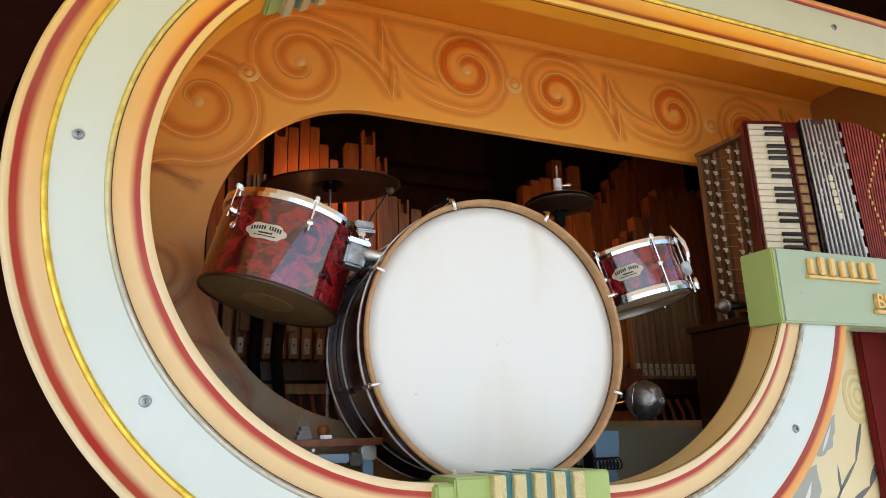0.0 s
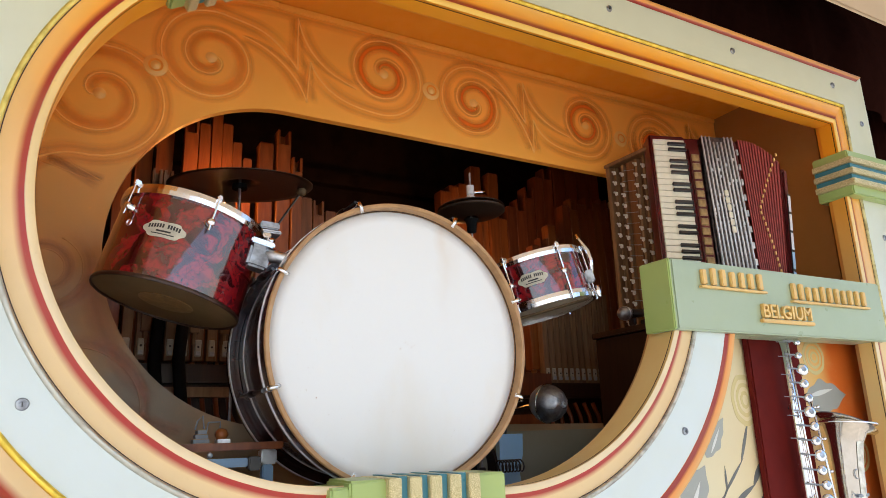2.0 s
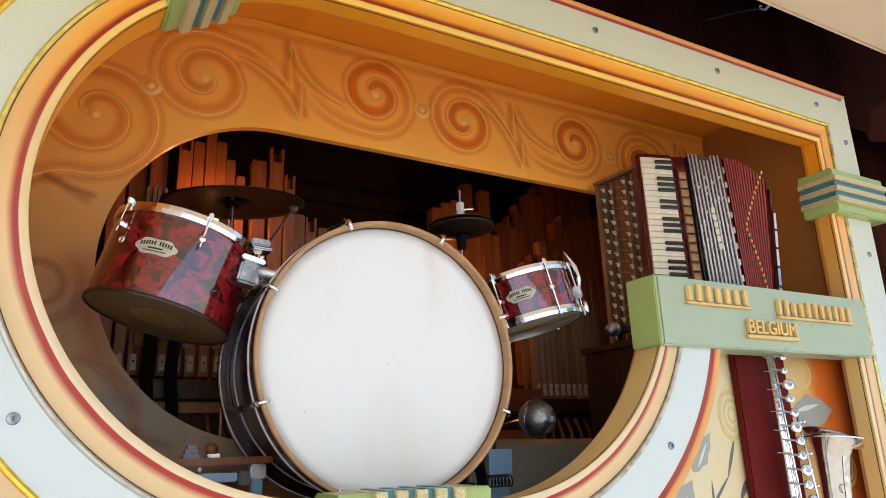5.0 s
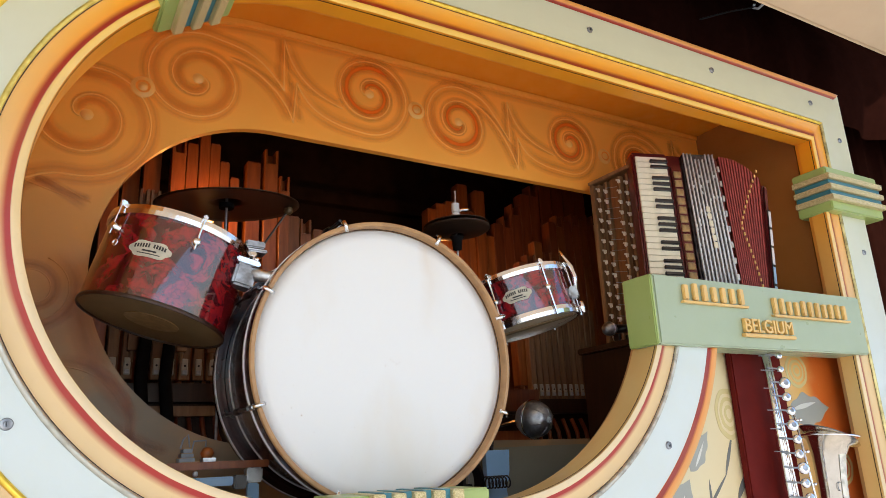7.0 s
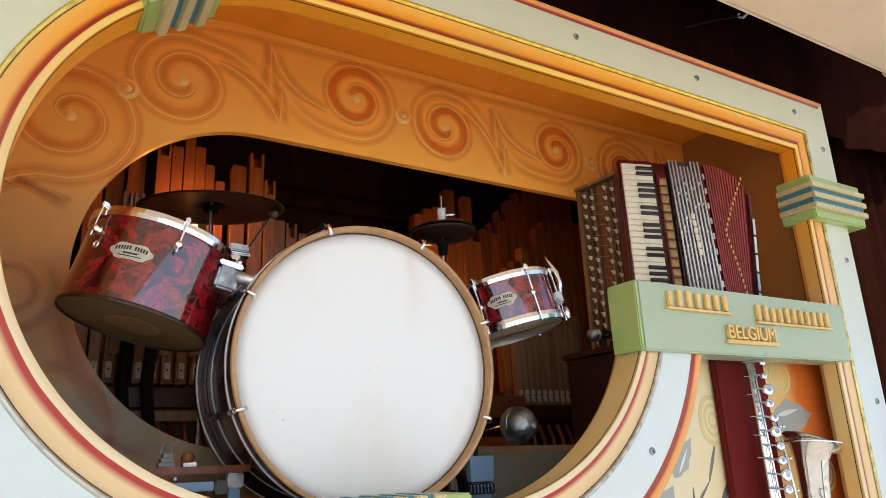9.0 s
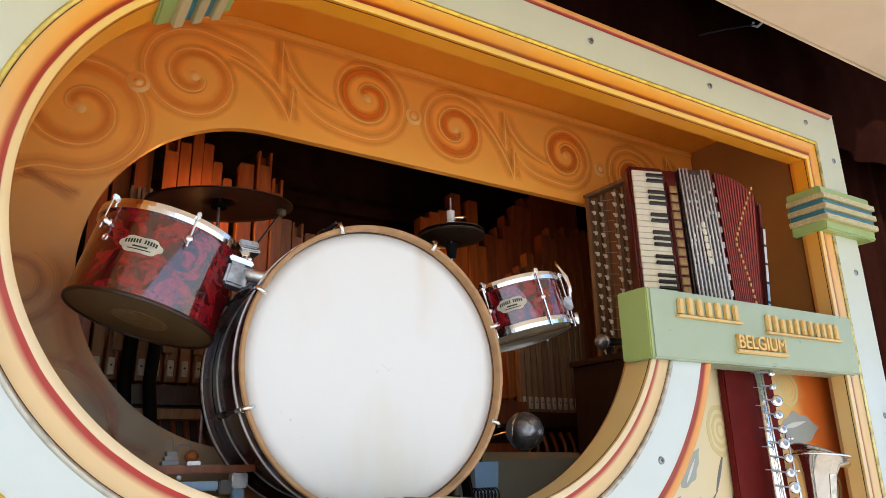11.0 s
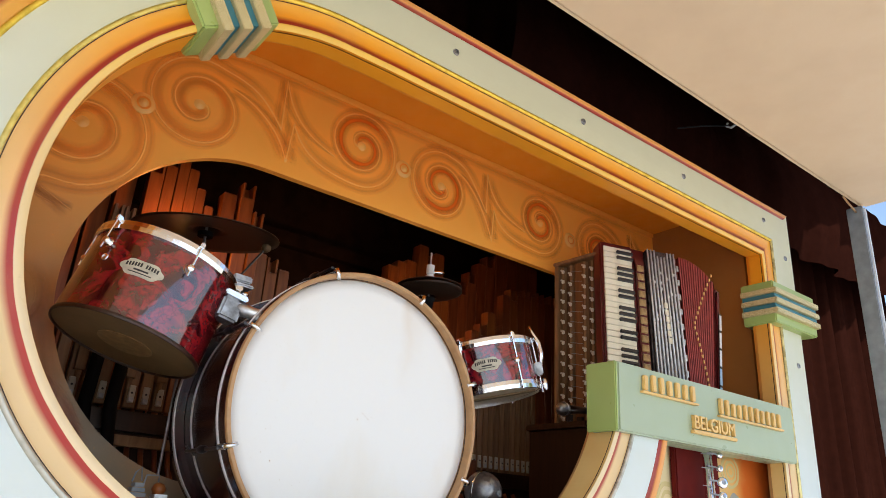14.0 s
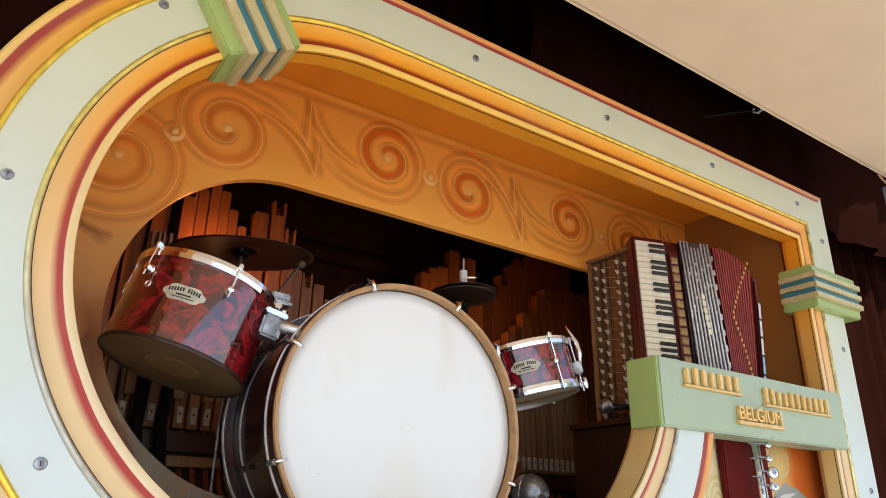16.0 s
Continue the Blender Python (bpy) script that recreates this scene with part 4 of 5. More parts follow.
def bass_drum():
    t = thing("bass_drum", (-0.017, 0.130, 1.702), (90, 0, 0), "large bass drum with white skin and tan wooden hoop", "drum")
    r, d = 0.282, 0.30
    # local z points to the viewer
    part("shell", lathe([(r, -d), (r, -0.03)], 120), M_SHELL, t, "black red lacquered shell", smooth=True)
    part("skin", lathe([(0, -0.001), (0.12, -0.001), (0.265, -0.002), (r + 0.007, -0.003), (r + 0.0095, -0.010)], 96), M_HEAD, t, "white skin with faint stains", smooth=True)
    part("front_hoop", lathe([(r + 0.0097, -0.040), (r + 0.0097, 0.020), (r + 0.011, 0.023), (r + 0.018, 0.023), (r + 0.020, 0.020), (r + 0.020, -0.040)], 120, closed=True), M_HOOP, t, "tan wooden hoop", smooth=False)
    part("hoop_side", lathe([(r + 0.0201, -0.040), (r + 0.0206, -0.038), (r + 0.0206, 0.014), (r + 0.0201, 0.016)], 120), M_SHELL, t, "dark maroon outer side of the hoop")
    part("hoop_line", lathe([(r + 0.0096, -0.0005), (r + 0.0090, -0.0018), (r + 0.0088, -0.0024)], 120), M_BROWN, t, "dark gap inside the hoop")
    part("inlay", lathe([(r + 0.0205, -0.024), (r + 0.0225, -0.022), (r + 0.0225, -0.016), (r + 0.0205, -0.014)], 120), M_SILVER, t, "bright hoop line")
    part("back_hoop", lathe([(r + 0.001, -d), (r + 0.001, -d + 0.036), (r + 0.020, -d + 0.036), (r + 0.020, -d)], 120, closed=True), M_SHELL, t, "dark maroon wooden hoop")
    part("inlay", lathe([(r + 0.0202, -d + 0.022), (r + 0.0225, -d + 0.024), (r + 0.0225, -d + 0.034), (r + 0.0202, -d + 0.0355)], 120), M_SILVER, t, "bright hoop line")
    part("shell_band", lathe([(r + 0.0004, -d + 0.075), (r + 0.002, -d + 0.078), (r + 0.002, -d + 0.084), (r + 0.0004, -d + 0.087)], 120), M_SILVER, t, "bright band on the shell")
    part("back_skin", lathe([(0, -d + 0.01), (r, -d + 0.01)], 64), M_HEAD, t)
    for ang in (20, 66, 111, 155, 199, 245, 291, 337):
        m = pose(0, 0, 0, 0, 0, ang)
        claw = part("claw_hook", box((r + 0.0215, -0.0055, -0.02), (r + 0.030, 0.0055, 0.026), 0.003, m=m), M_CHROME, t, "chrome claw hook")
        box_m = m @ pose(r + 0.010, 0, 0.0255, 0, 0, 0)
        part("hook_tip", tube([(0.018, 0, 0), (0.006, 0, 0.004), (-0.006, 0, 0.001)], [0.005, 0.005, 0.004], 8, m=box_m), M_CHROME, claw, smooth=True)
        part("rod", tube([(r + 0.034, 0, 0.012), (r + 0.034, 0, -0.16)], 0.0035, 8, m=m), M_BLACK, claw)
        part("nut", lathe([(0.004, -0.02), (0.007, -0.015), (0.008, 0.0), (0.007, 0.015), (0.004, 0.02)], 12, m=m @ pose(r + 0.034, 0, -0.07)), M_BLACK, claw, smooth=True)
        part("wing", box((-0.002, -0.014, -0.006), (0.002, 0.014, 0.006), 0.002, m=m @ pose(r + 0.034, 0, -0.135, 0, 0, 30)), M_BLACK, claw)
    for x, z in ((0.012, -0.005), (0.020, -0.010), (0.006, 0.000), (0.028, -0.006), (-0.19, -0.115), (-0.006, -0.014)):
        part("scuff", lathe([(0, -0.0003), (random.uniform(0.0006, 0.0014), -0.0004)], 8, m=pose(x, z, 0)), M_HOOP, t)
    # the clamp that carries the tom
    c = part("tom_clamp", box((-0.022, -0.026, -0.022), (0.022, 0.022, 0.022), 0.005, m=pose(-0.300, 0.172, -0.062, 0, 0, -14)), M_GREYMETAL, t, "cast aluminium tom holder")
    part("clamp_top", box((-0.025, -0.005, -0.024), (0.025, 0.006, 0.026), 0.003, m=pose(-0.295, 0.198, -0.058, 0, 0, -14)), M_CHROME, c, "bright cap plate")
    part("clamp_arm", tube([(-0.285, 0.178, -0.055), (-0.262, 0.172, -0.045), (-0.240, 0.166, -0.035), (-0.218, 0.174, -0.03)], [0.016, 0.013, 0.013, 0.016], 14), M_ALU, c, "cast curved arm", smooth=True)
    part("clamp_plate", box((-0.302, 0.219, -0.16), (-0.252, 0.226, -0.09), 0.003, m=pose(0, 0.004, 0, 0, 0, -3)), M_ALU, c)
    part("clamp_plate", box((-0.298, 0.231, -0.16), (-0.256, 0.247, -0.10), 0.003, m=pose(0, 0.004, 0, 0, 0, -3)), M_GREYMETAL, c)
    part("clamp_screw", lathe([(0, 0.012), (0.006, 0.011), (0.006, 0.0), (0.003, -0.02)], 12, m=pose(-0.276, 0.205, -0.05)), M_CHROME, c, smooth=True)
    part("drum_foot", box((-0.02, -r - 0.19, -0.18), (0.02, -r - 0.012, -0.12), 0.004), M_BLACK, t, "black support foot")
    return t


tom_drum()
snare_drum()
bass_drum()


# ---- cymbals ----
def cymbal_bm(r, rise):
    pts = [(0.006, rise + 0.02), (r * 0.14, rise + 0.016), (r * 0.2, rise)]
    pts += [(r * (0.2 + 0.8 * k / 8), rise * (1 - (k / 8) ** 1.5)) for k in range(1, 9)]
    under = [(q, z - 0.0022) for q, z in reversed(pts)]
    return lathe(pts + under, 72, closed=True)


c = thing("crash_cymbal", (-0.268, 0.60, 1.27), label="dark tarnished crash cymbal on a thin stand", category="cymbal")
part("plate", cymbal_bm(0.190, 0.012), M_BRASS, c, "tarnished bronze plate", smooth=True).matrix_basis = pose(0.004, 0, 0.904, 4.9, -3.6, 0)
part("stand_rod", tube([(0, 0, 0), (0, 0, 0.955)], 0.004, 10), M_GREYMETAL, c)
part("felt", lathe([(0.007, 0), (0.02, 0.0), (0.02, 0.012), (0.007, 0.012)], 20, m=pose(0, 0, 0.895), closed=True), M_RUBBER, c)
part("beater_head", lathe([(0, -0.014), (0.010, -0.010), (0.014, 0), (0.010, 0.010), (0, 0.014)], 16, m=pose(0.165, -0.02, 0.905, 20, 30, 0)), M_SKIN, c, "felt beater", smooth=True)
part("beater_rod", tube([(0.165, -0.02, 0.905), (0.10, -0.02, 0.80), (0.02, 0, 0.70)], 0.003, 8), M_BLACK, c)
h = thing("hi_hat", (0.362, 0.44, 1.27), label="pair of small dark hi-hat cymbals with a clutch", category="cymbal")
part("bottom_plate", cymbal_bm(0.099, -0.016), M_BRASS, h, "dark bronze plate", smooth=True).matrix_basis = pose(0, 0, 0.864, -2.4, -1, 0)
part("top_plate", cymbal_bm(0.098, 0.018), M_BRASS, h, "dark bronze plate", smooth=True).matrix_basis = pose(0, 0, 0.874, -2.4, -1, 0)
part("bottom_cup", lathe([(0.0, -0.035), (0.013, -0.03), (0.016, 0.0), (0.022, 0.008)], 18, m=pose(0, 0, 0.832)), M_RUBBER, h, smooth=True)
part("stand_rod", tube([(0, 0, 0), (0, 0, 0.985)], 0.0032, 10), M_GREYMETAL, h)
part("clutch", lathe([(0.006, 0.0), (0.014, 0.0), (0.014, 0.008), (0.009, 0.012), (0.012, 0.016), (0.012, 0.042), (0.006, 0.044)], 20, m=pose(0, 0, 0.902)), M_WHITEPLASTIC, h, "pale clutch", smooth=False)
part("wing_screw", tube([(0, 0, 0.922), (0.03, -0.01, 0.926), (0.045, -0.01, 0.928)], [0.004, 0.006, 0.003], 8), M_CHROME, h, smooth=True)


# ---- wooden organ pipes ----
def organ_pipe(x, y, z0, z1, w, material, mouth=False, lean=0.0, cut=0.0):
    """A square wooden pipe with a stopped or forked top, its mouth and its foot."""
    p = thing("organ_pipe", (x, y, z0), (0, lean, 0), "square varnished wooden organ pipe", "organ pipe", "wooden pipes")
    hgt = z1 - z0
    if mouth:
        body = box((-w / 2, -w * 0.55, 0), (w / 2, w * 0.55, hgt - 0.05), 0.0015, segments=1)
        box((-w / 2, -w * 0.55, hgt - 0.0502), (-w / 2 + 0.008, w * 0.55, hgt), 0.001, body, segments=1)
        box((w / 2 - 0.008, -w * 0.55, hgt - 0.0502), (w / 2, w * 0.55, hgt), 0.001, body, segments=1)
        box((-w / 2 + 0.0082, w * 0.40, hgt - 0.0502), (w / 2 - 0.0082, w * 0.55, hgt - 0.004), 0, body)
        part("body", body, material, p)
        part("stopper", lathe([(0, 0.004), (w * 0.22, 0.003), (w * 0.25, 0.0)], 14, m=pose(0, -w * 0.1, hgt - 0.05)), M_BADGE, p)
    else:
        part("body", box((-w / 2, -w * 0.55, 0), (w / 2, w * 0.55, hgt), 0.0015, segments=1), material, p)
        part("cap", box((-w / 2 + 0.003, -w * 0.5, hgt - 0.001), (w / 2 - 0.003, w * 0.5, hgt + 0.004), 0.001, segments=1), M_PIPE_DARK, p)
    part("foot", lathe([(w * 0.2, -0.03), (w * 0.32, 0.0)], 10), material, p)
    return p


for x, y, top, w, mouth in (
        (-0.53, 1.02, 2.36, 0.045, False), (-0.475, 1.02, 2.42, 0.048, False), (-0.42, 0.99, 2.47, 0.050, False), (-0.349, 0.95, 2.50, 0.042, True),
        (-0.308, 0.95, 2.487, 0.034, False), (-0.271, 0.95, 2.543, 0.032, False), (-0.238, 0.95, 2.499, 0.032, False), (-0.206, 0.95, 2.442, 0.030, False),
        (-0.172, 0.95, 2.392, 0.028, False), (-0.114, 0.95, 2.455, 0.046, False), (-0.058, 0.94, 2.507, 0.045, True), (-0.016, 0.92, 2.412, 0.034, True),
        (0.027, 0.95, 2.284, 0.038, False), (0.068, 0.95, 2.281, 0.038, True), (0.112, 0.95, 2.247, 0.038, False), (0.155, 0.95, 2.20, 0.038, False)):
    organ_pipe(x, y, 1.74, top, w, M_PIPE, mouth)
for x, top in ((-0.455, 2.26), (-0.425, 2.26), (-0.33, 2.24), (-0.25, 2.26)):
    organ_pipe(x, 0.80, 1.80, top, 0.026, M_SLAT, True)
for x, top, w, mouth in (
        (0.70, 2.485, 0.05, False), (0.742, 2.515, 0.045, False), (0.79, 2.53, 0.05, False), (0.85, 2.617, 0.05, False), (0.893, 2.50, 0.034, False), (0.938, 2.60, 0.05, False),
        (0.985, 2.40, 0.04, False), (1.03, 2.46, 0.05, False), (1.08, 2.50, 0.05, True), (1.13, 2.565, 0.05, True), (1.185, 2.62, 0.05, False), (1.238, 2.67, 0.05, True),
        (1.30, 2.69, 0.062, False), (1.368, 2.695, 0.064, False), (1.438, 2.69, 0.064, False), (1.505, 2.68, 0.062, False)):
    organ_pipe(x, 1.2, 1.74, top, w, M_PIPE if x < 1.0 else M_PIPE_DARK, mouth)
for k, top in enumerate((2.30, 2.34, 2.38, 2.44, 2.40, 2.46, 2.50, 2.48, 2.52, 2.50, 2.53, 2.49, 2.54)):
    organ_pipe(0.98 + 0.047 * k, 1.02 + 0.004 * k, 1.74, top - (0.10 if k < 5 else 0.02), 0.041, M_PIPE_DARK if k % 3 else M_PIPE, k % 2 == 0, lean=-1.0)


def clip_row(x0, n, step, y, z, slat_z, w):
    """Lower pipe feet with pale metal clips, on a rail."""
    for k in range(n):
        x = x0 + step * k
        s_ = thing("pipe_foot", (x, y, z - 0.03), label="brown wooden pipe foot with a pale metal clip", category="pipe foot", group="pipe feet")
        part("slat", box((-w / 2, 0, 0.0), (w / 2, 0.03, slat_z - z + 0.03), 0.002, segments=1), M_SLAT, s_)
        cl = part("clip", box((-0.0085, -0.006, 0.012), (0.0085, -0.0005, 0.058), 0.002, segments=1), M_BADGE, s_, "pale metal clip")
        part("slot", lathe([(0, 0.001), (0.003, 0.001), (0.003, 0)], 10, m=pose(0, -0.006, 0.038, 90, 0, 0)), M_INK, cl)
        part("tongue", box((-0.006, -0.009, 0.014), (0.006, -0.006, 0.026), 0.001, segments=1), M_ALU, cl)


clip_row(-0.50, 8, 0.0365, 0.80, 1.755, 1.90, 0.028)
clip_row(1.00, 12, 0.029, 0.96, 1.715, 2.05, 0.025)
for x0, x1, y, z0, z1, m_ in ((-0.62, -0.12, 0.785, 1.665, 1.715, M_BROWN), (-0.62, -0.12, 0.79, 1.628, 1.655, M_SLAT), (0.82, 1.40, 0.945, 1.63, 1.685, M_BROWN), (0.80, 1.0, 0.94, 1.64, 1.72, M_PIPE_DARK), (0.40, 0.95, 0.93, 1.52, 1.57, M_PIPE_DARK)):
    slab("rail", (x0, y, z0), (x1, y + 0.05, z1), m_, "dark wooden rail carrying the pipe feet", "rail")
for k in range(6):
    tb = thing("wind_tube", (-0.37 + 0.035 * k, 0.80, 1.50), label="curved reddish brown rubber wind tube", category="tube", group="wind tubes")
    part("hose", tube([(0, 0, 0.125), (0.004, -0.012, 0.08), (0.02, -0.02, 0.04), (0.05, -0.01, 0.0), (0.08, 0, -0.03)], 0.0075, 8), M_PIPE_DARK, tb, smooth=True)
for k in range(7):
    tb = thing("wind_tube", (0.93 + 0.045 * k, 0.95, 1.48), label="curved reddish brown rubber wind tube", category="tube", group="wind tubes")
    part("hose", tube([(0, 0, 0.13), (0.014, -0.012, 0.08), (0.014, -0.02, 0.03), (-0.02, -0.01, -0.01)], 0.008, 8), M_PIPE_DARK, tb, smooth=True)
for x in (-0.435, -0.375):
    tb = thing("air_hose", (x, 0.74, 1.30), label="thick black rubber air hose", category="hose", group="air hoses")
    part("hose", tube([(0.03, 0, 0), (0.02, 0, 0.25), (0.0, 0, 0.42), (0.012, 0.01, 0.6), (0.03, 0.02, 0.75)], 0.016, 12), M_RUBBER, tb, smooth=True)

# ---- chest and rails that carry the pipes ----
slab("wind_chest", (-0.62, 0.84, 1.27), (0.30, 1.12, 1.712), M_BROWN, "dark brown wooden wind chest under the pipes", "wind chest")
slab("wind_chest", (0.62, 1.0, 1.27), (1.62, 1.32, 1.712), M_BROWN, "dark brown wooden wind chest under the pipes", "wind chest")

# ---- bulbs inside the chamber ----
for x, y, z, watts in ((-0.265, 0.85, 2.20, LAMP), (0.63, 1.02, 2.15, LAMP * 1.1)):
    b = thing("bulb", (x, y, z), label="small warm light bulb standing before the pipes", category="bulb", group="bulbs")
    mb, nb, lb, bb = shader("warm bulb glass", 0.3)
    bb.inputs["Emission Color"].default_value, bb.inputs["Emission Strength"].default_value = (1, 0.45, 0.14, 1), 12
    part("glass", lathe([(0, 0.03), (0.014, 0.024), (0.018, 0.01), (0.010, -0.01), (0.009, -0.016)], 16), mb, b, smooth=True)
    part("socket", lathe([(0.0095, -0.016), (0.012, -0.016), (0.012, -0.045), (0, -0.045)], 14), M_RUBBER, b)
    part("flex", tube([(0, 0, -0.045), (0.004, 0.002, -0.2), (0, 0, 1.275 - z)], 0.003, 6), M_RUBBER, b)
    lp = new("bulb_light", bpy.data.lights.new("bulb_light", "POINT"))
    lp.data.energy, lp.data.color, lp.data.shadow_soft_size = watts, (1.0, 0.36, 0.08), 0.02
    lp.location = (x, y, z + 0.045)


# ---- accordion ----
def accordion():
    t = thing("accordion", (0.873, 0.196, 1.885), (-9, 3.5, -25), "maroon piano accordion with half open bellows and chrome grille", "accordion")
    H = 0.505
    kb = part("keyboard", box((-0.014, 0.0, 0.0), (0.165, 0.06, H + 0.008), 0.008), M_REDBOX, t, "maroon keyboard base")
    pitch = 0.0197
    white = part("white_key", box((0.0, -0.008, 0.0), (0.152, -0.0004, pitch - 0.0012), 0.0015, segments=1), M_KEY, kb, "ivory white key")
    white.matrix_basis = pose(0, 0, H - 0.012 - pitch)
    for k in range(1, 24):
        again(white, kb, pose(0, 0, H - 0.012 - pitch * (k + 1)))
    first = None
    for k in range(23):
        if (1, 1, 0, 1, 1, 1, 0)[k % 7]:
            m = pose(0, 0, H - 0.012 - pitch * (k + 1))
            if first is None:
                first = part("black_key", box((0.066, -0.018, -0.0052), (0.153, -0.0082, 0.0052), 0.002, segments=1), M_BLACK, kb, "black key")
                first.matrix_basis = m
            else:
                again(first, kb, m)
    rs = part("register_strip", box((0.166, -0.004, 0.0), (0.228, 0.06, H - 0.035), 0.008), M_REDBOX, t)
    tab = None
    for k in range(14):
        m = pose(0.178, -0.004, H - 0.085 - 0.0305 * k)
        if tab is None:
            tab = part("register_tab", box((0, -0.006, 0), (0.038, 0.0, 0.024), 0.003, segments=1), M_AMBER, rs, "amber register tab")
            tab.matrix_basis = m
        else:
            again(tab, rs, m)
    part("body", box((0.140, 0.012, 0.0), (0.432, 0.14, H + 0.012), 0.010, segments=3), M_REDBOX, t, "maroon treble body")
    gr = part("grille", box((0.232, -0.012, 0.004), (0.396, 0.03, H + 0.006), 0.008), M_GRILLE, t, "dark grille with bright strips")
    for k in range(9):
        x = 0.238 + 0.0182 * k
        part("chrome_strip", tube([(x, -0.013, H + 0.002 - 0.02 * (k in (3, 4, 5))), (x + 0.006, -0.015, H * 0.5), (x + 0.012, -0.013, 0.01)], 0.0038, 8), M_SILVER, gr, "bright chrome strip", smooth=True)
    rnd = random.Random(8)
    for k in range(34):
        x, z = 0.244 + 0.0182 * rnd.randrange(8), rnd.uniform(0.05, H - 0.04)
        part("ornament", box((x, -0.0135, z), (x + 0.010, -0.0115, z + 0.010), 0.001, segments=1), M_ALU, gr)
    for k in range(6):
        part("name_square", box((0.302 + 0.0016 * k, -0.021, 0.300 - 0.0235 * k), (0.322 + 0.0016 * k, -0.0165, 0.320 - 0.0235 * k), 0.002, segments=1), M_KEY, gr, "white raised square")
    for k in range(9):
        part("letter_bar", box((0.416, 0.0085, H - 0.045 - 0.052 * k), (0.428, 0.0135, H - 0.025 - 0.052 * k), 0.001, segments=1), M_ALU, t, "silver bar on the body edge")
    # bellows: pleats that open wider towards the top
    n = 14
    bm = bmesh.new()
    rows = []
    for j in range(13):
        v = j / 12
        row = []
        for i in range(4 * n + 1):
            u = (i // 4 + (0.0, 0.62, 0.70, 0.92)[i % 4]) / n
            x = 0.430 + u * (0.110 + 0.082 * v)
            y = 0.006 + (0.022 if i % 4 > 1 else 0.0)
            z = v * (H + 0.008 - 0.075 * u ** 2.2)
            row.append(bm.verts.new((x, y, z)))
        rows.append(row)
    top = rows[-1]
    rows.append([bm.verts.new((w.co.x, 0.18, w.co.z - (0.006 if k % 4 > 1 else 0))) for k, w in enumerate(top)])
    for a, b in zip(rows, rows[1:]):
        for k in range(4 * n):
            bm.faces.new((a[k], a[k + 1], b[k + 1], b[k]))
    be = part("bellows", bm, M_BELLOWS, t, "pleated maroon bellows")
    for k in range(26):
        v = k / 25
        u = 0.92 - 0.62 * v / 0.42 if v < 0.42 else 0.30 + 0.62 * (v - 0.42) / 0.58
        zz = (1 - v) * (H - 0.045)
        x = 0.430 + u * (0.110 + 0.082 * (1 - v))
        part("trim", box((x - 0.0035, 0.000, zz), (x + 0.0035, 0.006, zz + 0.010), 0.001, segments=1), M_LETTER, be, "gold bellows trim")
    part("bass_end", box((0.0, 0.0, 0.0), (0.035, 0.19, H - 0.075), 0.012, m=pose(0.540, 0, 0, 0, 10.5, 0)), M_REDBOX, t, "maroon bass end")
    bs = part("bass_plate", box((0.036, 0.02, 0.06), (0.042, 0.10, 0.34), 0.002, m=pose(0.540, 0, 0, 0, 10.5, 0)), M_WHITEPLASTIC, t, "white bass side plate")
    strip = part("air_strip", box((0.010, -0.004, 0.02), (0.026, 0.0, 0.335), 0.001, m=pose(0.545, 0, 0, 0, 10.5, 0)), M_BLACK, t, "black strip with pale plates")
    for k in range(5):
        part("pale_plate", box((0.012, -0.0065, 0.026 + 0.062 * k), (0.024, -0.0042, 0.080 + 0.062 * k), 0.001, m=pose(0.545, 0, 0, 0, 10.5, 0), segments=1), M_LIGHTBLUE if k < 2 else M_WHITEPLASTIC, strip)
    t.scale = (0.665, 1.0, 1.049)
    return t


accordion()


def finger_rack():
    """The wooden frame with pale pneumatic fingers behind the keyboard."""
    t = thing("finger_rack", (0.94, 0.285, 1.81), (0, 0, 3), "brown wooden rack with rows of pale pneumatic fingers", "rack")
    part("back", box((0.03, 0, 0), (0.06, 0.185, 0.56), 0.003), M_RACK, t)
    part("side", box((0.0, 0.170, 0.0), (0.029, 0.187, 0.56), 0.002), M_SLAT, t)
    part("side", box((0.0, -0.002, 0.0), (0.029, 0.010, 0.56), 0.002), M_BROWN, t)
    part("top_board", box((-0.004, -0.004, 0.561), (0.062, 0.19, 0.573), 0.002), M_SLAT, t)
    part("felt", box((0.012, 0.070, 0.0), (0.029, 0.105, 0.555), 0.001), M_RACK, t)
    proto = None
    for col, (yy, n) in enumerate(((0.155, 15), (0.122, 15), (0.062, 14), (0.030, 14))):
        part("rail", box((0.010, yy - 0.004, 0.0), (0.0285, yy + 0.004, 0.555), 0.001), M_SLAT, t)
        for k in range(n):
            m = pose(0.006, yy, 0.535 - 0.0365 * k - 0.016 * (col % 2))
            if proto is None:
                bm = box((-0.004, -0.006, -0.006), (0.006, 0.002, 0.006), 0.0015, segments=1)
                box((-0.007, -0.009, -0.009), (-0.002, -0.003, -0.003), 0.001, bm, segments=1)
                box((-0.006, 0.000, 0.002), (0.000, 0.005, 0.008), 0.001, bm, segments=1)
                proto = part("finger", bm, M_FINGER, t, "pale finger block")
                proto.matrix_basis = m
            else:
                again(proto, t, m)
    for k in range(14):
        z = 0.53 - 0.0365 * k
        part("wire", tube([(0.004, 0.118, z), (0.008, 0.09, z - 0.006), (0.004, 0.066, z - 0.012)], 0.0009, 5), M_STEEL, t)


finger_rack()

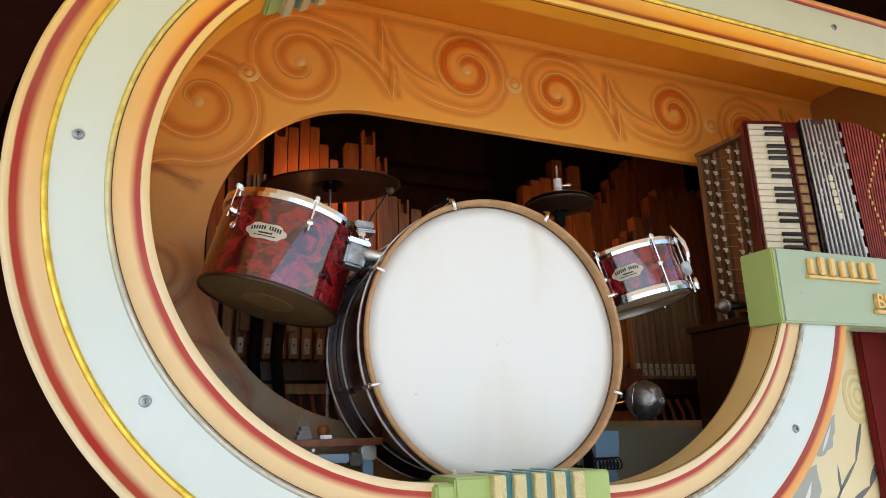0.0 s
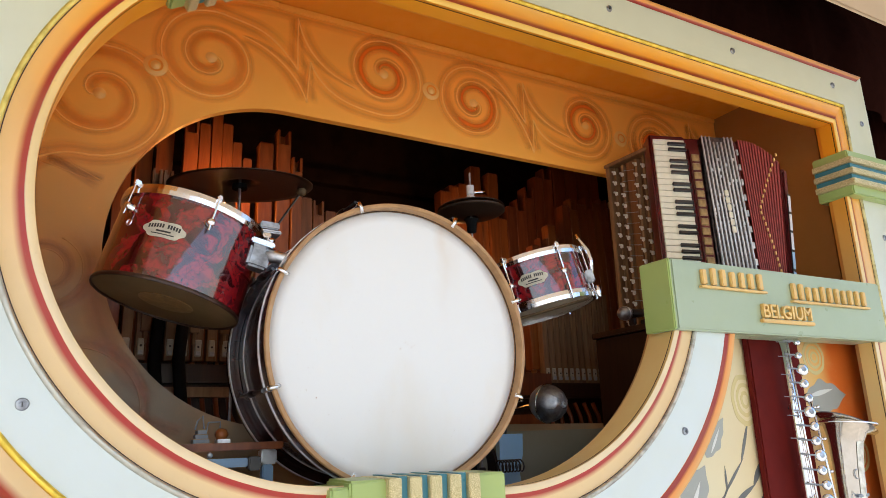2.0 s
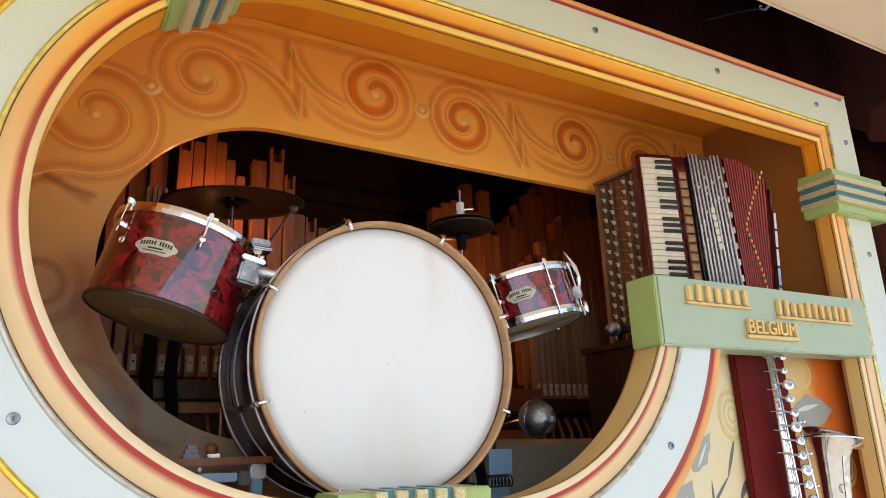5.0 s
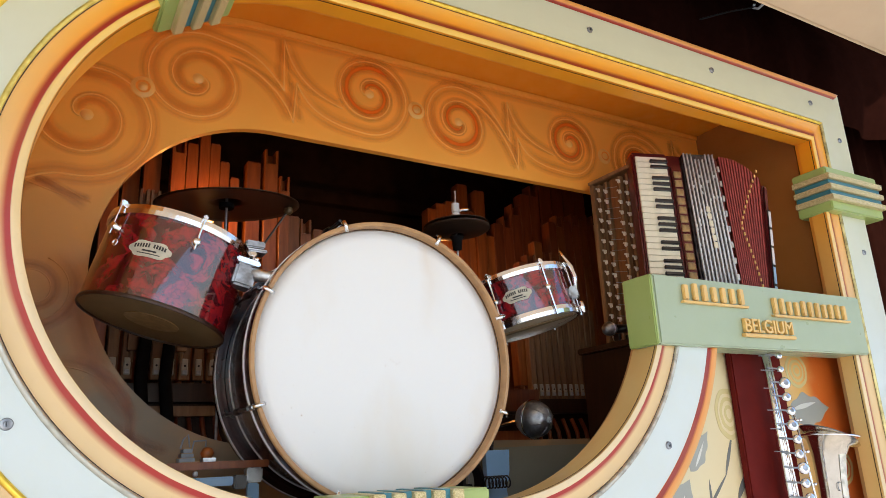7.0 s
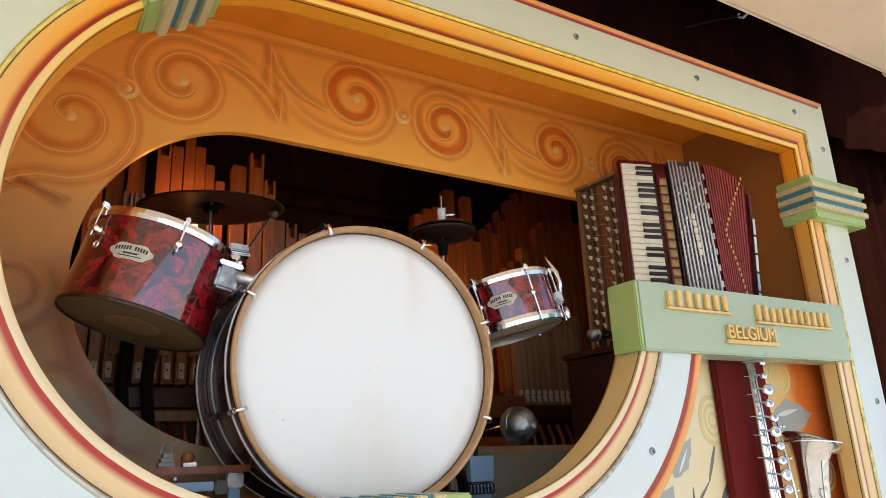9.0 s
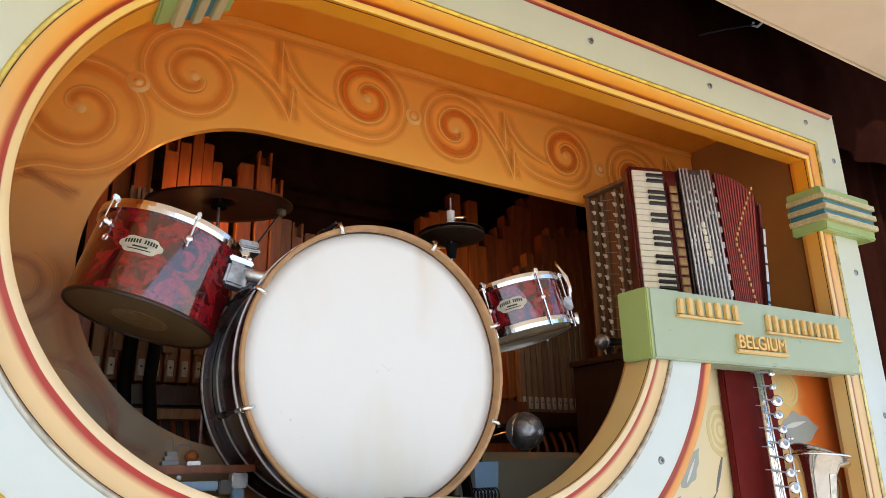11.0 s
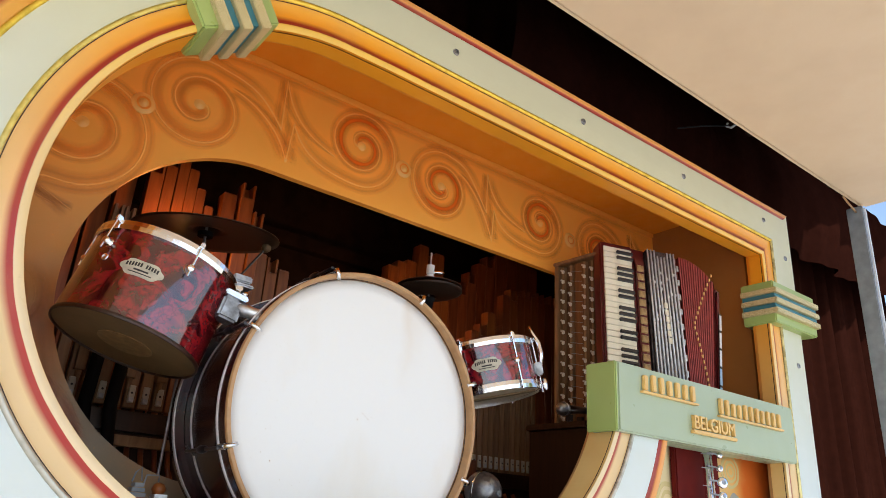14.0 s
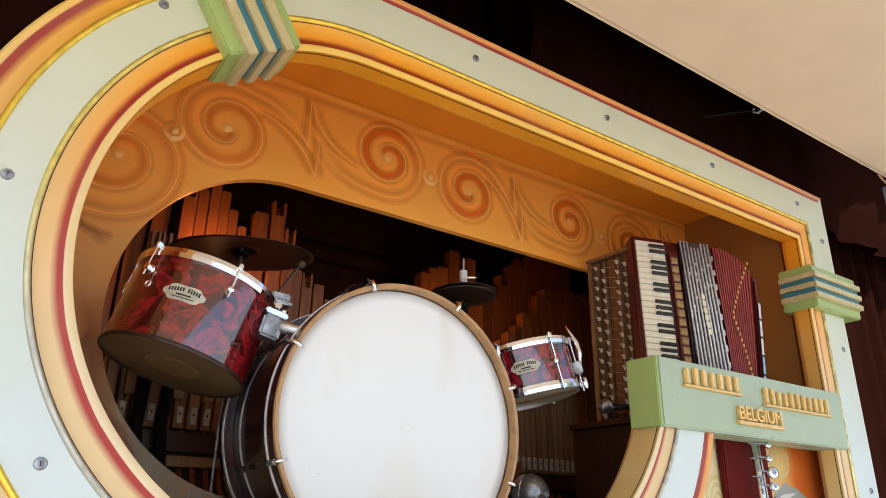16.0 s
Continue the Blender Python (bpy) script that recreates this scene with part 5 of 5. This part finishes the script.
# dark cabinet with the microphone on it
cab = thing("cabinet", (0.845, 0.26, 1.27), label="dark brown wooden cabinet inside the organ", category="cabinet")
part("carcass", box((0, 0, 0), (0.38, 0.24, 0.515), 0.003), M_BROWN, cab)
part("top_board", box((-0.012, -0.012, 0.516), (0.39, 0.245, 0.534), 0.003), M_BROWN, cab)
mic = thing("microphone", (0.790, 0.30, 1.835), label="grey ball-headed microphone lying on the cabinet", category="microphone")
mm = pose(0, 0, 0, 0, 84, 12) @ Matrix.Diagonal((0.8, 0.8, 1, 1))
part("grille", lathe([(0, -0.028), (0.014, -0.025), (0.024, -0.012), (0.026, 0.0), (0.023, 0.014), (0.018, 0.02)], 24, m=mm), M_GREYMETAL, mic, "grey wire mesh ball", smooth=True)
part("collar", lathe([(0.0255, -0.003), (0.0272, 0.0), (0.0255, 0.003)], 24, m=mm), M_ALU, mic)
part("handle", lathe([(0.018, 0.02), (0.017, 0.04), (0.012, 0.16), (0, 0.16)], 20, m=mm), M_BLACK, mic, "black handle", smooth=True)
for dx in (-0.008, 0.04):
    part("cradle", box((dx + 0.03, -0.012, -0.034), (dx + 0.04, 0.012, -0.014), 0.002), M_BLACK, mic)

# round metal bell beside the bass drum
bell = thing("dome_bell", (0.519, 0.345, 1.582), (0, 0, 13), "grey metal domed bell with a bright rim", "bell")
bell.scale = (0.88, 0.88, 0.88)
bm_ = pose(0, 0, 0, 96, 0, 0)
part("dome", lathe([(0.0, 0.062), (0.012, 0.061), (0.03, 0.054), (0.046, 0.038), (0.055, 0.018), (0.058, 0.0)], 40, m=bm_), M_GREYMETAL, bell, "grey domed shell", smooth=True)
part("rim", lathe([(0.058, -0.003), (0.0605, 0.0), (0.058, 0.003)], 40, m=bm_), M_CHROME, bell, "bright rim", smooth=True)
part("back_dome", lathe([(0.058, -0.003), (0.054, -0.02), (0.04, -0.04), (0.018, -0.052), (0, -0.054)], 40, m=bm_), M_STEEL, bell, smooth=True)
part("knob", lathe([(0.010, 0.060), (0.011, 0.064), (0.008, 0.066), (0.006, 0.064), (0.004, 0.067), (0, 0.067)], 20, m=bm_), M_STEEL, bell, "small centre nut")
for k in range(6):
    a = radians(60 * k + 20)
    part("rib", tube([(0.022 * math.cos(a), 0.022 * math.sin(a), 0.0575), (0.036 * math.cos(a), 0.036 * math.sin(a), 0.049), (0.050 * math.cos(a), 0.050 * math.sin(a), 0.030)], [0.001, 0.0024, 0.001], 6, m=bm_), M_GREYMETAL, bell, "raised rib", smooth=True)
part("bracket", tube([(0, 0.05, 0), (-0.02, 0.16, -0.02), (-0.02, 0.2, -0.352)], 0.007, 8), M_BLACK, bell)

# ---- wood block shelf ----
shelf = thing("percussion_shelf", (-0.455, 0.30, 1.27), label="brown wooden plank on pale blue metal brackets", category="shelf")
part("plank", box((0.0, 0.0, 0.222), (0.236, 0.085, 0.237), 0.002), M_PIPE_DARK, shelf, "brown wooden plank")
part("bracket", box((0.20, 0.03, 0.0), (0.224, 0.05, 0.190), 0.003), M_LIGHTBLUE, shelf, "pale blue metal bracket")
part("bracket", box((0.196, 0.026, 0.191), (0.230, 0.056, 0.221), 0.003), M_ALU, shelf)
part("bracket", box((0.03, 0.03, 0.0), (0.05, 0.05, 0.221), 0.003), M_LIGHTBLUE, shelf)
part("cross_bar", box((-0.02, 0.012, 0.188), (0.165, 0.028, 0.206), 0.002), M_LIGHTBLUE, shelf, "pale blue metal bar")
part("magnet", box((0.166, 0.008, 0.180), (0.192, 0.034, 0.208), 0.003), M_BLACK, shelf)
part("stud", lathe([(0, 0.004), (0.004, 0.003), (0.006, 0)], 12, m=pose(0.085, 0.0, 0.214, 90, 0, 0)), M_ALU, shelf)
blk = thing("wood_block", (-0.405, 0.315, 1.507), label="small mechanical striker with a round wooden knob", category="striker")
for k in range(3):
    part("plate", box((0.004 + 0.004 * k, 0.0, 0.001 + 0.009 * k), (0.036 - 0.003 * k, 0.03, 0.0085 + 0.009 * k), 0.001), M_STEEL, blk, "grey plate")
part("knob", lathe([(0, -0.014), (0.010, -0.010), (0.0145, 0), (0.010, 0.010), (0, 0.014)], 20, m=pose(0.062, 0.012, 0.017)), M_PIPE, blk, "round wooden knob", smooth=True)
part("seat", box((0.052, 0.0, 0.0), (0.078, 0.03, 0.008), 0.001), M_ALU, blk)
part("wire", tube([(0.008, 0.01, 0.028), (0.012, 0.01, 0.045), (0.022, 0.01, 0.056), (0.026, 0.01, 0.030)], 0.0018, 6), M_STEEL, blk)
part("wire", tube([(0.030, 0.01, 0.020), (0.034, 0.01, 0.042), (0.058, 0.01, 0.043), (0.058, 0.01, 0.03)], 0.0018, 6), M_STEEL, blk)

# ---- low right: blue board, black wheel, spring ----
bb_ = thing("blue_board", (0.420, 0.44, 1.27), label="light blue painted wooden board with a curved edge", category="board")
part("board", plate([(0, 0), (0.075, 0), (0.07, 0.08), (0.062, 0.13), (0.075, 0.18), (0.078, 0.235), (0, 0.235)], 0.0, 0.02), M_LIGHTBLUE, bb_)
wl = thing("beater_pedal", (0.322, 0.37, 1.30), label="black round pedal wheel with a coil spring", category="pedal")
part("wheel", lathe([(0.045, -0.012), (0.058, -0.012), (0.058, 0.012), (0.045, 0.012)], 32, m=pose(0, 0, 0.125, 90, 0, 30), closed=True), M_BLACK, wl, smooth=False)
part("upright", box((-0.008, 0.0, 0.0), (0.008, 0.012, 0.125), 0.002), M_BLACK, wl)
part("spring", tube([(0.045 + 0.075 * k / 70, 0.015 * math.cos(k * 0.63), 0.125 + 0.015 * math.sin(k * 0.63)) for k in range(71)], 0.0022, 6), M_BLACK, wl, "black coil spring", smooth=True)
slab("lower_board", (0.3, 0.50, 1.27), (1.6, 0.511, 1.512), M_GREYBOARD, "grey green painted lower board of the scroll panel", "board")

# ---- saxophone on its board ----
mb_ = thing("maroon_board", (1.034, 0.086, 0.95), label="maroon painted board behind the saxophone", category="board")
part("board", box((0.0, 0.0, 0.0), (0.220, 0.022, 0.90), 0.004), M_MAROON, mb_)
part("bolt", lathe([(0, 0.006), (0.006, 0.005), (0.008, 0)], 14, m=pose(0.14, 0, 0.60, 90, 0, 0)), M_INK, mb_)


def saxophone():
    t = thing("saxophone", (1.150, 0.045, 0.95), label="silver saxophone with pearl keys hung on a board", category="saxophone")
    part("body_tube", tube([(-0.012, 0.012, 0.86), (0.0, 0.01, 0.55), (0.012, 0.01, 0.2), (0.03, 0.0, 0.05), (0.085, -0.005, 0.0), (0.135, -0.01, 0.06)], [0.008, 0.014, 0.021, 0.026, 0.030, 0.032], 20), M_CHROME, t, "silver body", smooth=True)
    bell_pts = [(0.135, -0.01, 0.06), (0.145, -0.015, 0.2), (0.142, -0.02, 0.33), (0.144, -0.024, 0.44), (0.147, -0.026, 0.50), (0.151, -0.028, 0.535), (0.156, -0.03, 0.552)]
    def flare(bm):
        """The bell's mouth leans over to one side."""
        for v in bm.verts:
            v.co.z -= 0.15 * (v.co.x - 0.150) * min(1.0, max(0.0, (v.co.z - 0.46) / 0.08))
        return bm

    part("bell", flare(tube(bell_pts, [0.032, 0.033, 0.035, 0.038, 0.043, 0.054, 0.079], 36, caps=False)), M_SAX, t, "silver bell with engraving", smooth=True)
    part("bell_inside", flare(tube([(x, y, z + 0.004) for x, y, z in bell_pts[2:]], [0.032, 0.035, 0.040, 0.051, 0.076], 36, caps=False)), M_STEEL, t, "dark inside of the bell", smooth=True)
    field = bmesh.new()
    grid = [[field.verts.new((cx + (q + 0.0012) * math.cos(radians(a)), cy + (q + 0.0012) * math.sin(radians(a)), cz)) for a in range(250, 331, 8)]
            for cx, cy, cz, q in ((0.144, -0.019, 0.28, 0.0344), (0.142, -0.02, 0.33, 0.0352), (0.144, -0.024, 0.44, 0.0382), (0.146, -0.0255, 0.49, 0.0425), (0.147, -0.026, 0.505, 0.0445))]
    for a, c in zip(grid, grid[1:]):
        for k in range(len(a) - 1):
            field.faces.new((a[k], a[k + 1], c[k + 1], c[k]))
    part("engraved_field", field, M_ENGRAVED, t, "frosted silver engraved field", smooth=True)
    for k in range(3):
        part("engraving_bar", box((0.115, -0.058, 0.36 - 0.04 * k), (0.165 - 0.01 * k, -0.050, 0.368 - 0.04 * k), 0.001), M_STEEL, t, "engraved bar")
    for k in range(17):
        z = 0.815 - 0.038 * k
        r = (0.009 if k < 3 else 0.0125 if k % 3 else 0.016)
        m = pose(-0.012 + 0.0022 * k + 0.006 * (k % 2), -0.030 - 0.0006 * k, z, 80, 0, -22)
        cup = part("key_cup", lathe([(0, 0.006), (r * 0.7, 0.006), (r, 0.003), (r, -0.004), (r * 0.8, -0.005), (0, -0.005)], 22, m=m), M_CHROME, t, "silver key cup", smooth=True)
        part("pearl", lathe([(0, 0.0072), (r * 0.42, 0.007), (r * 0.46, 0.006)], 16, m=m), M_GREYMETAL, cup, "grey inlay")
        part("arm", tube([(-0.034, -0.010, z + 0.006), (-0.016, -0.024, z + 0.003), (-0.006 + 0.002 * k, -0.03, z)], 0.0024, 6), M_STEEL, cup)
    part("key_rod", tube([(-0.024, -0.012, 0.83), (-0.012, -0.018, 0.5), (0.0, -0.026, 0.12)], 0.0032, 8), M_CHROME, t, smooth=True)
    part("key_rod", tube([(0.034, -0.02, 0.62), (0.05, -0.03, 0.4), (0.07, -0.04, 0.16)], 0.0032, 8), M_CHROME, t, smooth=True)
    for z in (0.78, 0.74, 0.69, 0.63, 0.58, 0.52):
        part("spring_pin", tube([(-0.05, 0.0, z), (-0.01, -0.014, z - 0.002)], 0.0013, 5), M_STEEL, t)
    for k in range(5):
        z = 0.60 - 0.085 * k
        post_ = part("rod_post", tube([(0.036 + 0.007 * k, 0.0, z), (0.038 + 0.007 * k, -0.032, z)], 0.003, 8), M_CHROME, t, smooth=True)
        part("ball", lathe([(0, -0.005), (0.004, -0.003), (0.005, 0), (0.004, 0.003), (0, 0.005)], 10, m=pose(0.038 + 0.007 * k, -0.034, z)), M_CHROME, post_, smooth=True)
    part("bell_rim", flare(tube([(0.156 + 0.078 * math.cos(6.2832 * k / 40), -0.03 - 0.078 * math.sin(6.2832 * k / 40), 0.5535 + 0.004 * math.cos(6.2832 * k / 40)) for k in range(41)], 0.0028, 8)), M_CHROME, t, "rolled bright rim", smooth=True)
    for k in range(9):
        part("engraved_scroll", tube([(0.125 + 0.03 * math.sin(k * 2.1) + 0.01 * math.cos(0.7 * j), -0.0555 - 0.002 * math.cos(k), 0.42 - 0.03 * k + 0.012 * math.sin(0.7 * j)) for j in range(8)], 0.0012, 5), M_STEEL, t)
    part("guard", tube([(0.09, -0.06, 0.27), (0.105, -0.085, 0.25), (0.125, -0.085, 0.235), (0.135, -0.07, 0.22)], 0.004, 8), M_CHROME, t, smooth=True)
    part("big_cup", lathe([(0, 0.008), (0.024, 0.008), (0.030, 0.003), (0.030, -0.006), (0, -0.006)], 28, m=pose(0.09, -0.045, 0.26, 70, 0, 50)), M_CHROME, t, "large silver key cup", smooth=True)


saxophone()
